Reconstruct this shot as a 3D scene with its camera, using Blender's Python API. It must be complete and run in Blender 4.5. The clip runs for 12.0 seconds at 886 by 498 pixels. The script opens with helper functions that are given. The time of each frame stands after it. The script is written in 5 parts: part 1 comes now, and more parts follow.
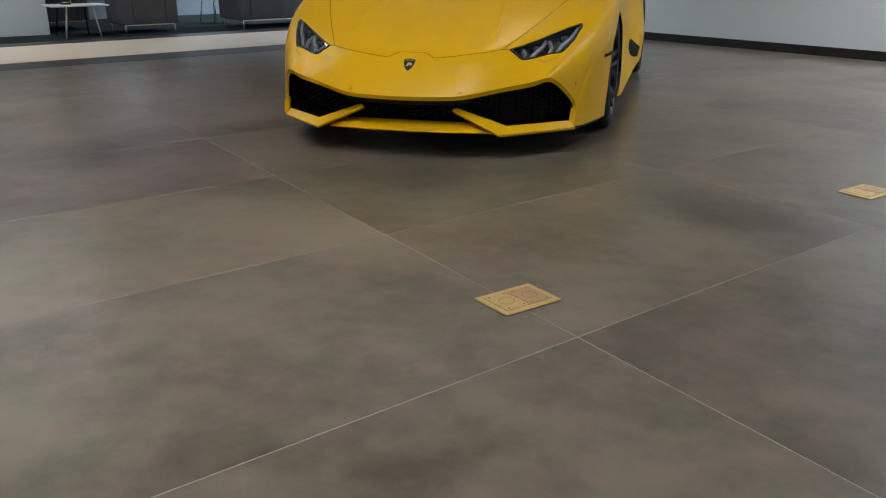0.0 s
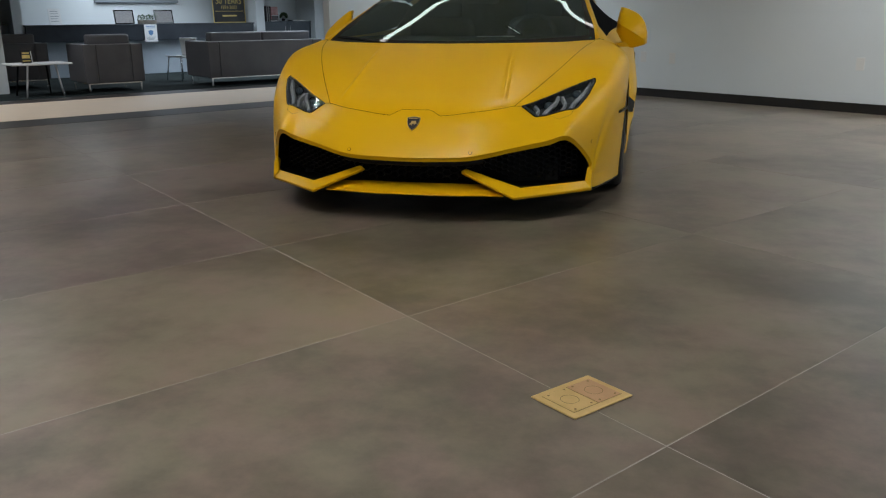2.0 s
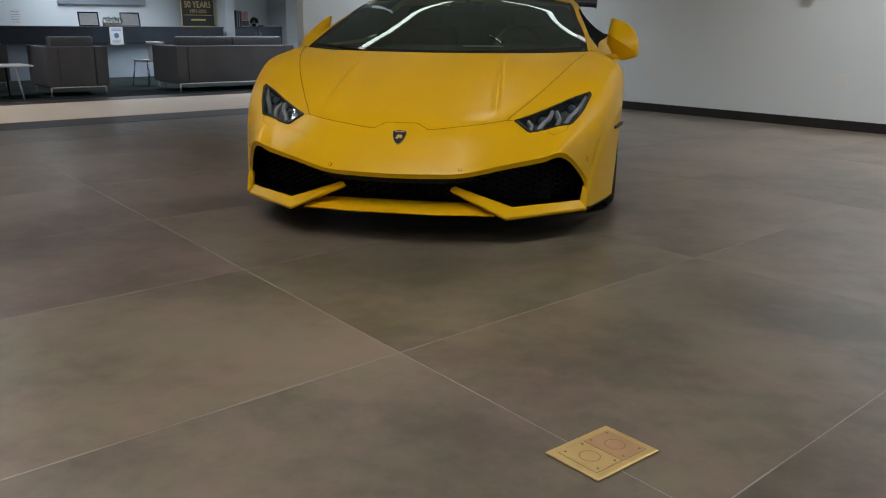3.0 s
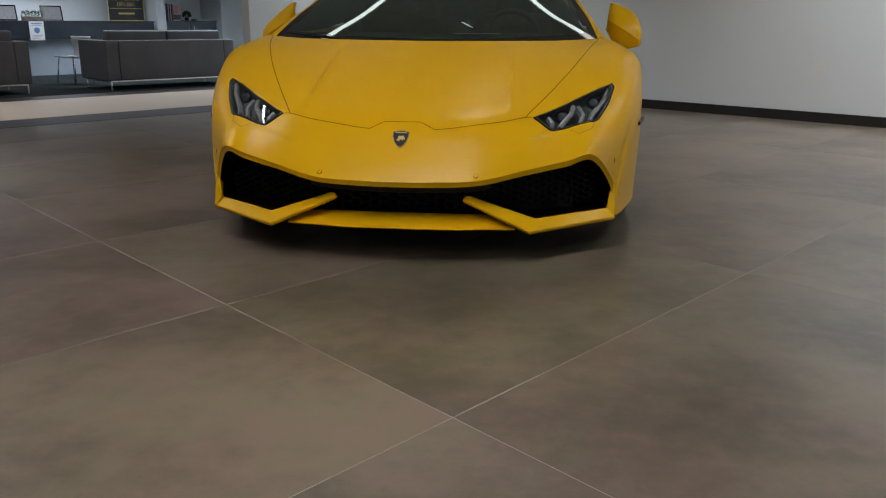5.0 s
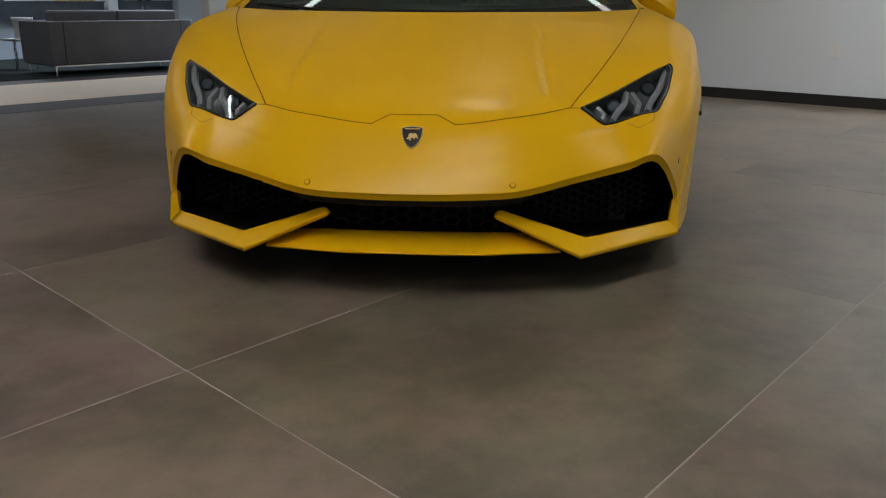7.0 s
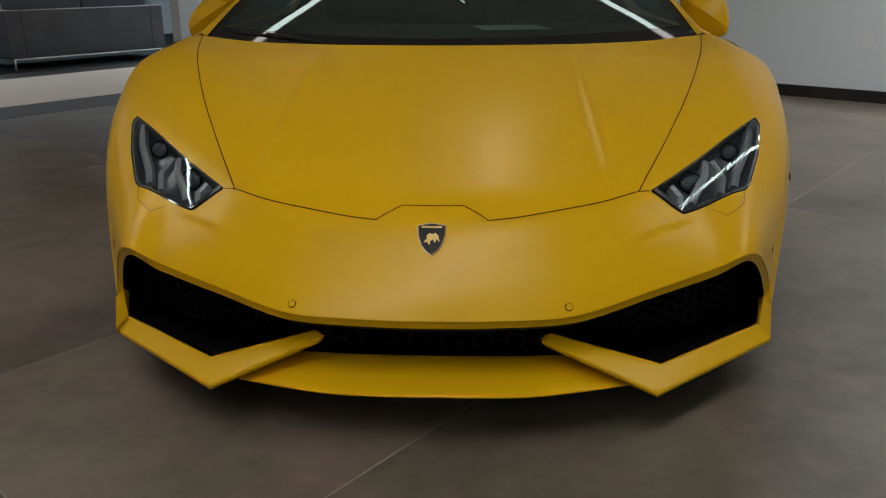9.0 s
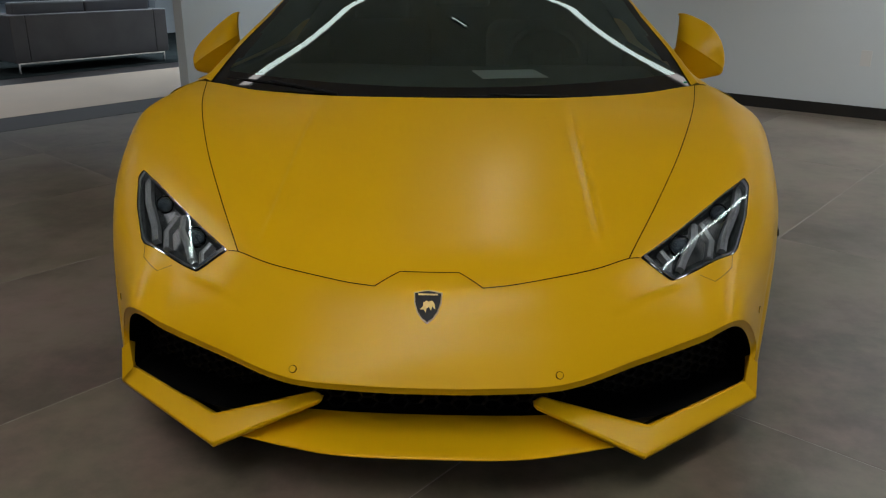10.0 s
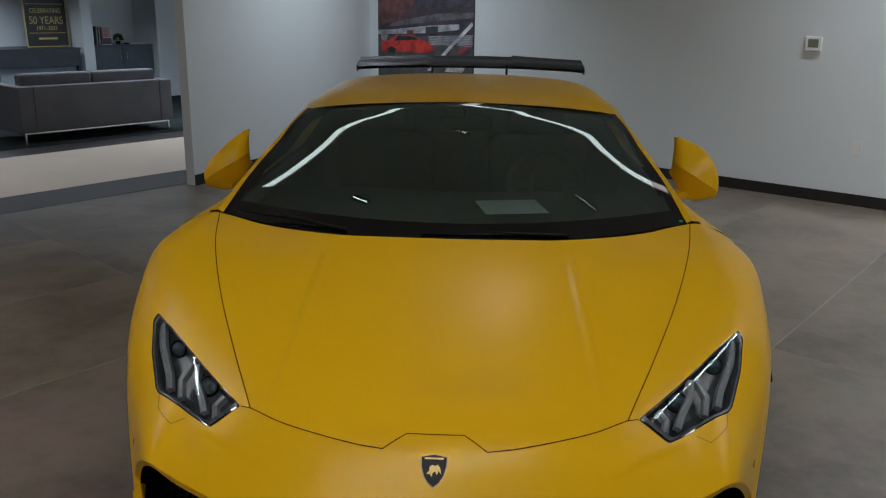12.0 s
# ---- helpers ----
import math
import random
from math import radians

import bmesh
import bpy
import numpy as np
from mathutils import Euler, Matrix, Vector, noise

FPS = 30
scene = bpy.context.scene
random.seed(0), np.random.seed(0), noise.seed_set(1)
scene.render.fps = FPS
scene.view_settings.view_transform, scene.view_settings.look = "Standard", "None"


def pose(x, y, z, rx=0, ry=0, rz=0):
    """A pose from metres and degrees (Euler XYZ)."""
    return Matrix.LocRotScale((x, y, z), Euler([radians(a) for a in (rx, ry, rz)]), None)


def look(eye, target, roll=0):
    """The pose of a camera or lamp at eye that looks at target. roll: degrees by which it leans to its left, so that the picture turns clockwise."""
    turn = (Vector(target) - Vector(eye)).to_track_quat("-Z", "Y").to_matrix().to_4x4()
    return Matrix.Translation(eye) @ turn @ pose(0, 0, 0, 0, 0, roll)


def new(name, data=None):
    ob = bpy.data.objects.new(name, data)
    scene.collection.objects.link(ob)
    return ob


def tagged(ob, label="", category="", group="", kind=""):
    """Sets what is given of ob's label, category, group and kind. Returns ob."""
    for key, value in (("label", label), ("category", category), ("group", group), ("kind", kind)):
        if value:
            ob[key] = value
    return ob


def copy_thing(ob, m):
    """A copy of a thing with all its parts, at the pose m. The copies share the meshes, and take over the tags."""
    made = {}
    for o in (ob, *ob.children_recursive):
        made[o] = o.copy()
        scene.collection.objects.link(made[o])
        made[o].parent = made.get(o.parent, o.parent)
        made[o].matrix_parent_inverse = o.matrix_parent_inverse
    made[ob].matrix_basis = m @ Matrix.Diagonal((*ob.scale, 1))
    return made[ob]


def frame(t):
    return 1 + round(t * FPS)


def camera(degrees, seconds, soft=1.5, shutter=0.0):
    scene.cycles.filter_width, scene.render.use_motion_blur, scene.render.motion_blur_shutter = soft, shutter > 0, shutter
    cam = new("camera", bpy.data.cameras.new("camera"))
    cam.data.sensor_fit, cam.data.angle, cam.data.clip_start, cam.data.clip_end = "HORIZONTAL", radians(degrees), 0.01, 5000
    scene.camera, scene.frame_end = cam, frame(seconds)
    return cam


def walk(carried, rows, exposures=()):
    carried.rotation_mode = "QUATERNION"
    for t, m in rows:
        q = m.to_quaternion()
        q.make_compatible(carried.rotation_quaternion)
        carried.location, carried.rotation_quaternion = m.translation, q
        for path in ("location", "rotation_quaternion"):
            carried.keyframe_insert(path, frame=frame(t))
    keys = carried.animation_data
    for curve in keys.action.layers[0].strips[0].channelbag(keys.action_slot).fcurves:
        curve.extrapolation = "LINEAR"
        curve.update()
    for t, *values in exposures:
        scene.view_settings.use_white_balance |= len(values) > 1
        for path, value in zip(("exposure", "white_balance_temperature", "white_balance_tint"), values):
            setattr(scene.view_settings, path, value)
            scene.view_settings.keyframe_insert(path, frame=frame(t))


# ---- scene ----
cam = camera(56.1, 12.0, soft=1.15)
PATH = [
    (0, (1.415, -4.228, 1.027), (0.897, -2.414, 0.363), -0.3),
    (0.5, (1.332, -4.166, 1.035), (0.819, -2.333, 0.420), -0.6),
    (1, (1.237, -4.085, 1.027), (0.737, -2.239, 0.441), -1.1),
    (1.5, (1.152, -4.007, 1.022), (0.680, -2.147, 0.457), -1.2),
    (2, (1.083, -3.906, 0.995), (0.643, -2.032, 0.453), -0.5),
    (2.5, (1.005, -3.780, 0.990), (0.602, -1.894, 0.459), 0.1),
    (3, (0.935, -3.665, 0.989), (0.570, -1.769, 0.466), 0.6),
    (5, (0.522, -3.152, 0.930), (0.314, -1.234, 0.400), 0.4),
    (5.5, (0.445, -2.992, 0.916), (0.255, -1.073, 0.387), 1.0),
    (6, (0.369, -2.803, 0.869), (0.202, -0.884, 0.333), 1.5),
    (6.5, (0.308, -2.624, 0.873), (0.165, -0.709, 0.311), 0.7),
    (6.7, (0.285, -2.545, 0.867), (0.154, -0.630, 0.306), 0.5),
    (8.3, (0.163, -1.885, 0.936), (0.058, 0.007, 0.297), -0.5),
    (8.5, (0.145, -1.817, 0.963), (0.045, 0.073, 0.317), -0.7),
    (9, (0.108, -1.704, 1.059), (0.021, 0.189, 0.420), -0.3),
    (9.5, (0.108, -1.681, 1.143), (0.022, 0.212, 0.503), 0.1),
    (10, (0.122, -1.708, 1.250), (0.031, 0.178, 0.589), 0.1),
    (10.5, (0.140, -1.720, 1.377), (0.054, 0.157, 0.693), 0.4),
    (11, (0.147, -1.713, 1.482), (0.081, 0.165, 0.798), 0.9),
    (11.5, (0.149, -1.721, 1.563), (0.087, 0.172, 0.921), 1.4),
    (12, (0.092, -1.702, 1.555), (0.009, 0.217, 1.000), 0.8),
]
walk(cam, [(t, look(eye, target, roll)) for t, eye, target, roll in PATH],
     exposures=[(0, 0.03, 6250, 10), (1.5, -0.03, 6400, 10), (2.5, -0.1, 6550, 12), (5.5, -0.17, 6650, 15), (6.5, -0.2, 6650, 15), (8.5, -0.38, 6500, 11), (10.5, -0.41, 6450, 11), (12.0, -0.42, 6350, 13)])

# ---------------------------------------------------------------- light
world = bpy.data.worlds.new("world")
scene.world = world
world.use_nodes = True
_n = world.node_tree.nodes
_sky = _n.new("ShaderNodeTexSky")
_sky.sky_type, _sky.sun_disc = "NISHITA", False
_sky.sun_elevation, _sky.sun_rotation = radians(40), radians(200)
world.node_tree.links.new(_sky.outputs[0], _n["Background"].inputs[0])
_n["Background"].inputs[1].default_value = 0.1

# room axes: A runs along the walkway, B from the showroom towards the lounge
TH = radians(52.5)
AX, BX = Vector((math.cos(TH), math.sin(TH), 0)), Vector((-math.sin(TH), math.cos(TH), 0))


def room(a, b, z=0.0):
    return AX * a + BX * b + Vector((0, 0, z))


def area_lamp(name, at, to, sx, sy, watts, colour, spread=180):
    d = bpy.data.lights.new(name, "AREA")
    d.shape, d.size, d.size_y, d.energy, d.color = "RECTANGLE", sx, sy, watts, colour
    d.spread = radians(spread)
    ob = new(name, d)
    ob.matrix_world = look(at, to)
    return ob


CEIL = 3.6
# unseen lamp added as daylight from an assumed window opening
area_lamp("front_fill", room(1.0, -6.3, 1.9), room(1.0, 0, 1.0), 8.0, 2.6, 12, (0.93, 0.96, 1.0))
# bluish lamp without a fitting, added to brighten the lounge
area_lamp("lounge_fill", room(4.0, 10.6, 2.36), room(4.0, 10.6, 0), 5.0, 0.5, 112, (0.76, 0.88, 1.0), 145)

# ---------------------------------------------------------------- materials


def material(name, colour, rough=0.5, metal=0.0, spec=0.5, coat=0.0, coat_rough=0.1, emit=0.0):
    m = bpy.data.materials.new(name)
    m.use_nodes = True
    p = m.node_tree.nodes["Principled BSDF"]
    p.inputs["Base Color"].default_value = (*colour, 1)
    p.inputs["Roughness"].default_value, p.inputs["Metallic"].default_value = rough, metal
    p.inputs["Specular IOR Level"].default_value = spec
    p.inputs["Coat Weight"].default_value, p.inputs["Coat Roughness"].default_value = coat, coat_rough
    if emit:
        p.inputs["Emission Color"].default_value = (*colour, 1)
        p.inputs["Emission Strength"].default_value = emit
    return m


def varied(m, a, b, scale, fine, amount=1.0, rough=None, bump=0.0, piece=False):
    """Mixes two colours by a coarse and a fine noise, at real-world size."""
    t = m.node_tree
    n, link, p = t.nodes, t.links.new, t.nodes["Principled BSDF"]
    geo = n.new("ShaderNodeNewGeometry")
    big, small = n.new("ShaderNodeTexNoise"), n.new("ShaderNodeTexNoise")
    big.inputs["Scale"].default_value, big.inputs["Detail"].default_value = scale, 4
    small.inputs["Scale"].default_value, small.inputs["Detail"].default_value = fine, 5
    link(geo.outputs["Position"], big.inputs["Vector"]), link(geo.outputs["Position"], small.inputs["Vector"])
    add = n.new("ShaderNodeMath")
    add.operation = "MULTIPLY_ADD"
    add.inputs[1].default_value = 0.7 if piece else 0.3
    link(small.outputs["Fac"], add.inputs[0]), link(big.outputs["Fac"], add.inputs[2])
    total = add.outputs[0]
    if piece:
        info, more = n.new("ShaderNodeObjectInfo"), n.new("ShaderNodeMath")
        more.operation = "MULTIPLY_ADD"
        more.inputs[1].default_value = 0.16
        link(info.outputs["Random"], more.inputs[0]), link(total, more.inputs[2])
        tone = n.new("ShaderNodeMath")
        tone.operation = "ADD"
        link(info.outputs["Alpha"], tone.inputs[0]), link(more.outputs[0], tone.inputs[1])
        total = tone.outputs[0]
    ramp = n.new("ShaderNodeMapRange")
    mid = 1.42 if piece else 0.65
    ramp.inputs["From Min"].default_value, ramp.inputs["From Max"].default_value = mid - 0.3 / amount, mid + 0.3 / amount
    ramp.interpolation_type = "SMOOTHSTEP"
    link(total, ramp.inputs["Value"])
    fac = ramp.outputs[0]
    mix = n.new("ShaderNodeMix")
    mix.data_type = "RGBA"
    mix.inputs[6].default_value, mix.inputs[7].default_value = (*a, 1), (*b, 1)
    link(fac, mix.inputs[0]), link(mix.outputs[2], p.inputs["Base Color"])
    if rough:
        rr = n.new("ShaderNodeMapRange")
        rr.inputs["From Min"].default_value, rr.inputs["From Max"].default_value = 0.15, 0.85
        rr.inputs["To Min"].default_value, rr.inputs["To Max"].default_value = rough
        link(big.outputs["Fac"], rr.inputs["Value"]), link(rr.outputs[0], p.inputs["Roughness"])
    if bump:
        bm_ = n.new("ShaderNodeBump")
        bm_.inputs["Strength"].default_value, bm_.inputs["Distance"].default_value = bump, 0.002
        link(small.outputs["Fac"], bm_.inputs["Height"]), link(bm_.outputs[0], p.inputs["Normal"])
    return m


def glass(name, tint, ior=1.5, rough=0.0):
    """A clear pane: a tinted see-through layer with a mirror gloss that grows towards grazing angles."""
    m = bpy.data.materials.new(name)
    m.use_nodes = True
    t = m.node_tree
    n, link = t.nodes, t.links.new
    n.remove(n["Principled BSDF"])
    clear, gloss, mix, fr = n.new("ShaderNodeBsdfTransparent"), n.new("ShaderNodeBsdfGlossy"), n.new("ShaderNodeMixShader"), n.new("ShaderNodeFresnel")
    clear.inputs[0].default_value = (*tint, 1)
    gloss.inputs["Roughness"].default_value = rough
    gloss.inputs["Color"].default_value = (0.78, 1.0, 0.98, 1)
    fr.inputs[0].default_value = ior
    link(fr.outputs[0], mix.inputs[0]), link(clear.outputs[0], mix.inputs[1]), link(gloss.outputs[0], mix.inputs[2])
    link(mix.outputs[0], n["Material Output"].inputs[0])
    return m


YELLOW = varied(material("satin_yellow_paint", (0.72, 0.43, 0.006), 0.284, 0.0, 0.16), (0.70, 0.394, 0.004), (0.74, 0.418, 0.006), 2.0, 400, 0.6, None, 0.015)
BLACK = varied(material("black_plastic", (0.005, 0.005, 0.005), 0.5, spec=0.25), (0.003, 0.003, 0.0035), (0.006, 0.006, 0.0065), 30, 600, 1, None, 0.1)
GRILLE = varied(material("gloss_black_mesh", (0.003, 0.003, 0.003), 0.46, spec=0.22), (0.001, 0.001, 0.0011), (0.0025, 0.0025, 0.0025), 30, 600)
MESHBLACK = varied(material("matt_black_mesh", (0.002, 0.002, 0.002), 0.55, spec=0.12), (0.0012, 0.0012, 0.0014), (0.003, 0.003, 0.003), 30, 600)
WINDOWDARK = material("dark_side_glass", (0.004, 0.004, 0.005), 0.85, spec=0.02)
GLOSSBLACK = material("gloss_black", (0.004, 0.004, 0.005), 0.03)
GROOVE = material("panel_gap", (0.02, 0.012, 0.004), 0.9, spec=0.1)
RUBBER = varied(material("tyre_rubber", (0.012, 0.012, 0.013), 0.7), (0.006, 0.006, 0.007), (0.012, 0.012, 0.013), 20, 300, 1, None, 0.2)
RIM = material("dark_alloy", (0.03, 0.03, 0.033), 0.25, 1.0)
CHROME = varied(material("brushed_chrome", (0.75, 0.76, 0.78), 0.18, 1.0), (0.68, 0.69, 0.71), (0.8, 0.81, 0.83), 30, 300, 1, (0.12, 0.3))
GOLD = varied(material("gold_metal", (0.45, 0.33, 0.12), 0.5, 1.0), (0.36, 0.26, 0.09), (0.5, 0.37, 0.15), 120, 600, 1, (0.42, 0.55))
CARBON = varied(material("carbon_fibre", (0.03, 0.03, 0.03), 0.42, 0, 0.2, 0.06, 0.2), (0.012, 0.013, 0.013), (0.03, 0.031, 0.03), 40, 500)
SILVER = material("silver_reflector", (0.6, 0.62, 0.65), 0.2, 1.0)
GUIDE = varied(material("light_guide", (0.15, 0.16, 0.17), 0.3), (0.21, 0.225, 0.235), (0.29, 0.305, 0.32), 60, 300)
HOUSING = varied(material("lamp_housing", (0.02, 0.024, 0.026), 0.3), (0.022, 0.026, 0.029), (0.075, 0.086, 0.092), 38, 160, 1.2)
PROJECTOR = varied(material("projector_glass", (0.05, 0.065, 0.08), 0.12, 0.0, 0.8), (0.02, 0.03, 0.04), (0.09, 0.12, 0.145), 70, 260, 1.2)
SCREEN = glass("windscreen_glass", (0.76, 0.88, 0.86), 2.3)
LENS = glass("headlight_lens", (0.94, 0.96, 0.97), 1.3)
CABIN = varied(material("cabin_trim", (0.012, 0.012, 0.013), 0.75, spec=0.3), (0.075, 0.094, 0.088), (0.11, 0.132, 0.125), 20, 300)
PAPER = varied(material("paper", (0.75, 0.76, 0.75), 0.8), (0.72, 0.73, 0.72), (0.8, 0.8, 0.8), 5, 90)

SLAB = varied(material("polished_concrete", (0.13, 0.11, 0.09), 0.286, spec=0.5), (0.074, 0.0608, 0.048), (0.190, 0.162, 0.1275), 1.7, 6.5, 1.0, None, 0.0, True)


def slab_cast(m):
    """Each slab has its own cloud pattern, a cast of its own and warm and olive patches."""
    t = m.node_tree
    n, link, p = t.nodes, t.links.new, t.nodes["Principled BSDF"]
    noises = [k for k in n if k.bl_idname == "ShaderNodeTexNoise"]
    info = [k for k in n if k.bl_idname == "ShaderNodeObjectInfo"][0]
    geo = [k for k in n if k.bl_idname == "ShaderNodeNewGeometry"][0]
    shift = n.new("ShaderNodeVectorMath")
    shift.operation = "MULTIPLY_ADD"
    shift.inputs[1].default_value = (37.0, 53.0, 19.0)
    link(info.outputs["Random"], shift.inputs[0]), link(geo.outputs["Position"], shift.inputs[2])
    cast = n.new("ShaderNodeTexNoise")
    cast.inputs["Scale"].default_value, cast.inputs["Detail"].default_value = 2.6, 5
    for k in noises + [cast]:
        link(shift.outputs[0], k.inputs["Vector"])
    for k, scale, detail, rough in zip(noises + [cast], (1.7, 8.5, 4.2), (4, 9, 8), (.55, .68, .62)):
        k.inputs["Scale"].default_value, k.inputs["Detail"].default_value, k.inputs["Roughness"].default_value = scale, detail, rough
    fade = n.new("ShaderNodeMapRange")
    fade.interpolation_type = "SMOOTHSTEP"
    fade.inputs["From Min"].default_value, fade.inputs["From Max"].default_value = .38, .66
    link(cast.outputs["Fac"], fade.inputs["Value"])
    hue, once, twice = n.new("ShaderNodeMix"), n.new("ShaderNodeMix"), n.new("ShaderNodeMix")
    for k in (hue, once, twice):
        k.data_type = "RGBA"
    hue.inputs[6].default_value, hue.inputs[7].default_value = (.955, 1.0, .92, 1), (1.075, .985, 1.01, 1)
    link(fade.outputs[0], hue.inputs[0])
    for k in (once, twice):
        k.blend_type = "MULTIPLY"
        k.inputs[0].default_value = 1.0
    link(p.inputs["Base Color"].links[0].from_socket, once.inputs[6]), link(hue.outputs[2], once.inputs[7])
    link(once.outputs[2], twice.inputs[6]), link(info.outputs["Color"], twice.inputs[7])
    link(twice.outputs[2], p.inputs["Base Color"])


slab_cast(SLAB)
SLAB.node_tree.nodes["Principled BSDF"].inputs["IOR"].default_value = 1.53
SLAB.node_tree.nodes["Principled BSDF"].inputs["Specular IOR Level"].default_value = 0.5
GROUT = varied(material("joint_filler", (0.4, 0.38, 0.35), 0.7), (0.24, 0.22, 0.20), (0.40, 0.375, 0.34), 2, 60)
BEIGE = varied(material("beige_tile", (0.55, 0.47, 0.38), 0.35), (0.80, 0.64, 0.48), (0.86, 0.70, 0.54), 3.0, 30, 1, (0.3, 0.45), 0.02)
UMBER = varied(material("dark_timber_strip", (0.05, 0.04, 0.037), 0.4), (0.035, 0.028, 0.026), (0.065, 0.052, 0.047), 4, 40)
BORDER = varied(material("dark_border_tile", (0.05, 0.045, 0.043), 0.35, spec=0.3), (0.034, 0.030, 0.029), (0.058, 0.051, 0.048), 2.5, 30, 1, (0.31, 0.36), 0.0)
CARPET = varied(material("dark_green_carpet", (0.02, 0.026, 0.026), 1.0, spec=0.1), (0.014, 0.019, 0.019), (0.028, 0.035, 0.034), 3, 220, 1, None, 0.5)
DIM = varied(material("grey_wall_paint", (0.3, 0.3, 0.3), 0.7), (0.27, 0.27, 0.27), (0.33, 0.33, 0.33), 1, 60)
WALL = varied(material("white_wall_paint", (0.78, 0.78, 0.77), 0.6), (0.69, 0.735, 0.75), (0.74, 0.78, 0.79), 0.8, 160, 1, (0.5, 0.65), 0.06)
SKIRT = varied(material("black_skirting", (0.012, 0.011, 0.011), 0.5), (0.010, 0.010, 0.010), (0.02, 0.018, 0.017), 3, 60)
CEILING = varied(material("dark_ceiling", (0.58, 0.6, 0.6), 0.9), (0.60, 0.62, 0.61), (0.67, 0.69, 0.68), 1, 60)
SOFFIT = varied(material("dark_soffit_paint", (0.05, 0.05, 0.052), 0.8), (0.045, 0.045, 0.047), (0.06, 0.06, 0.062), 1, 60)
LEATHER = varied(material("grey_leather", (0.10, 0.10, 0.103), 0.5), (0.100, 0.097, 0.103), (0.130, 0.126, 0.132), 4, 160, 1, (0.42, 0.55), 0.15)
SEAM = material("leather_seam", (0.10, 0.097, 0.10), 0.7)
NAVY = varied(material("navy_laminate", (0.02, 0.026, 0.035), 0.35), (0.015, 0.02, 0.028), (0.026, 0.033, 0.043), 6, 80)
SLATE = varied(material("slate_blue_laminate", (0.07, 0.09, 0.11), 0.4), (0.06, 0.08, 0.1), (0.085, 0.105, 0.125), 6, 80)
PALE = varied(material("pale_blue_panel", (0.42, 0.48, 0.54), 0.5), (0.39, 0.45, 0.51), (0.45, 0.51, 0.57), 2, 60)
WHITE = varied(material("white_laminate", (0.78, 0.78, 0.78), 0.35), (0.74, 0.74, 0.75), (0.8, 0.8, 0.8), 6, 80)
BRASS = varied(material("brass_plate", (0.7, 0.5, 0.2), 0.4, 0.6), (0.66, 0.47, 0.19), (0.78, 0.58, 0.26), 14, 120, 1, (0.3, 0.5), 0.1)
COPPER = varied(material("copper_tinted_plate", (0.62, 0.38, 0.2), 0.45, 0.55), (0.58, 0.35, 0.19), (0.68, 0.43, 0.24), 14, 120, 1, (0.35, 0.5), 0.1)
BRASSLINE = material("brass_groove", (0.34, 0.23, 0.09), 0.6, 0.3)
DOT = material("led_cell", (1.0, 0.97, 0.92), 0.5, emit=8.0)
TUBE = material("light_strip", (1.0, 0.98, 0.95), 0.5, emit=2.0)
PLASTIC = material("white_plastic", (0.75, 0.75, 0.73), 0.4)

# ---------------------------------------------------------------- mesh helpers


def part(name, bm, mat, parent=None, label="", smooth=False):
    """Links a bmesh as one mesh object under a thing or a part."""
    me = bpy.data.meshes.new(name)
    bm.to_mesh(me)
    bm.free()
    me.materials.append(mat)
    if smooth:
        me.shade_smooth()
    ob = new(name, me)
    if parent:
        ob.parent = parent
    if label:
        ob["label"] = label
    return ob


def thing(name, label, category, m=None, group="", kind=""):
    ob = new(name)
    if m is not None:
        ob.matrix_world = m
    return tagged(ob, label, category, group, kind)


def box(x0, x1, y0, y1, z0, z1, bevel=0.0, segs=2, m=None):
    bm = bmesh.new()
    bmesh.ops.create_cube(bm, size=1, matrix=Matrix.Translation(((x0 + x1) / 2, (y0 + y1) / 2, (z0 + z1) / 2)) @ Matrix.Diagonal((abs(x1 - x0), abs(y1 - y0), abs(z1 - z0), 1)))
    if bevel:
        bmesh.ops.bevel(bm, geom=bm.edges[:], offset=bevel, segments=segs, profile=0.5, affect="EDGES")
    if m is not None:
        bmesh.ops.transform(bm, matrix=m, verts=bm.verts)
    return bm


def join(*bms):
    out = bmesh.new()
    for b in bms:
        me = bpy.data.meshes.new("tmp")
        b.to_mesh(me)
        b.free()
        out.from_mesh(me)
        bpy.data.meshes.remove(me)
    return out


def rod(p, q, r0, r1=None, n=12):
    p, q = Vector(p), Vector(q)
    bm = bmesh.new()
    m = Matrix.Translation((p + q) / 2) @ (q - p).to_track_quat("Z", "Y").to_matrix().to_4x4()
    bmesh.ops.create_cone(bm, cap_ends=True, segments=n, radius1=r0, radius2=r0 if r1 is None else r1, depth=(q - p).length, matrix=m)
    return bm


def spline(pts, n):
    """A smooth curve through the points, n samples between each two."""
    P = np.array(pts, float)
    d = np.zeros_like(P)
    d[1:-1] = (P[2:] - P[:-2]) / 2
    d[0], d[-1] = P[1] - P[0], P[-1] - P[-2]
    out = []
    for i in range(len(P) - 1):
        for k in range(n):
            s = k / n
            out.append((2 * s**3 - 3 * s**2 + 1) * P[i] + (s**3 - 2 * s**2 + s) * d[i] + (3 * s**2 - 2 * s**3) * P[i + 1] + (s**3 - s**2) * d[i + 1])
    out.append(P[-1])
    return np.array(out)


def loft(rails, n_along, n_across):
    """A sheet of points through the rails: first index across, second along."""
    R = np.array([spline(r, n_along) for r in rails])
    return np.stack([spline(R[:, j], n_across) for j in range(R.shape[1])], axis=1)


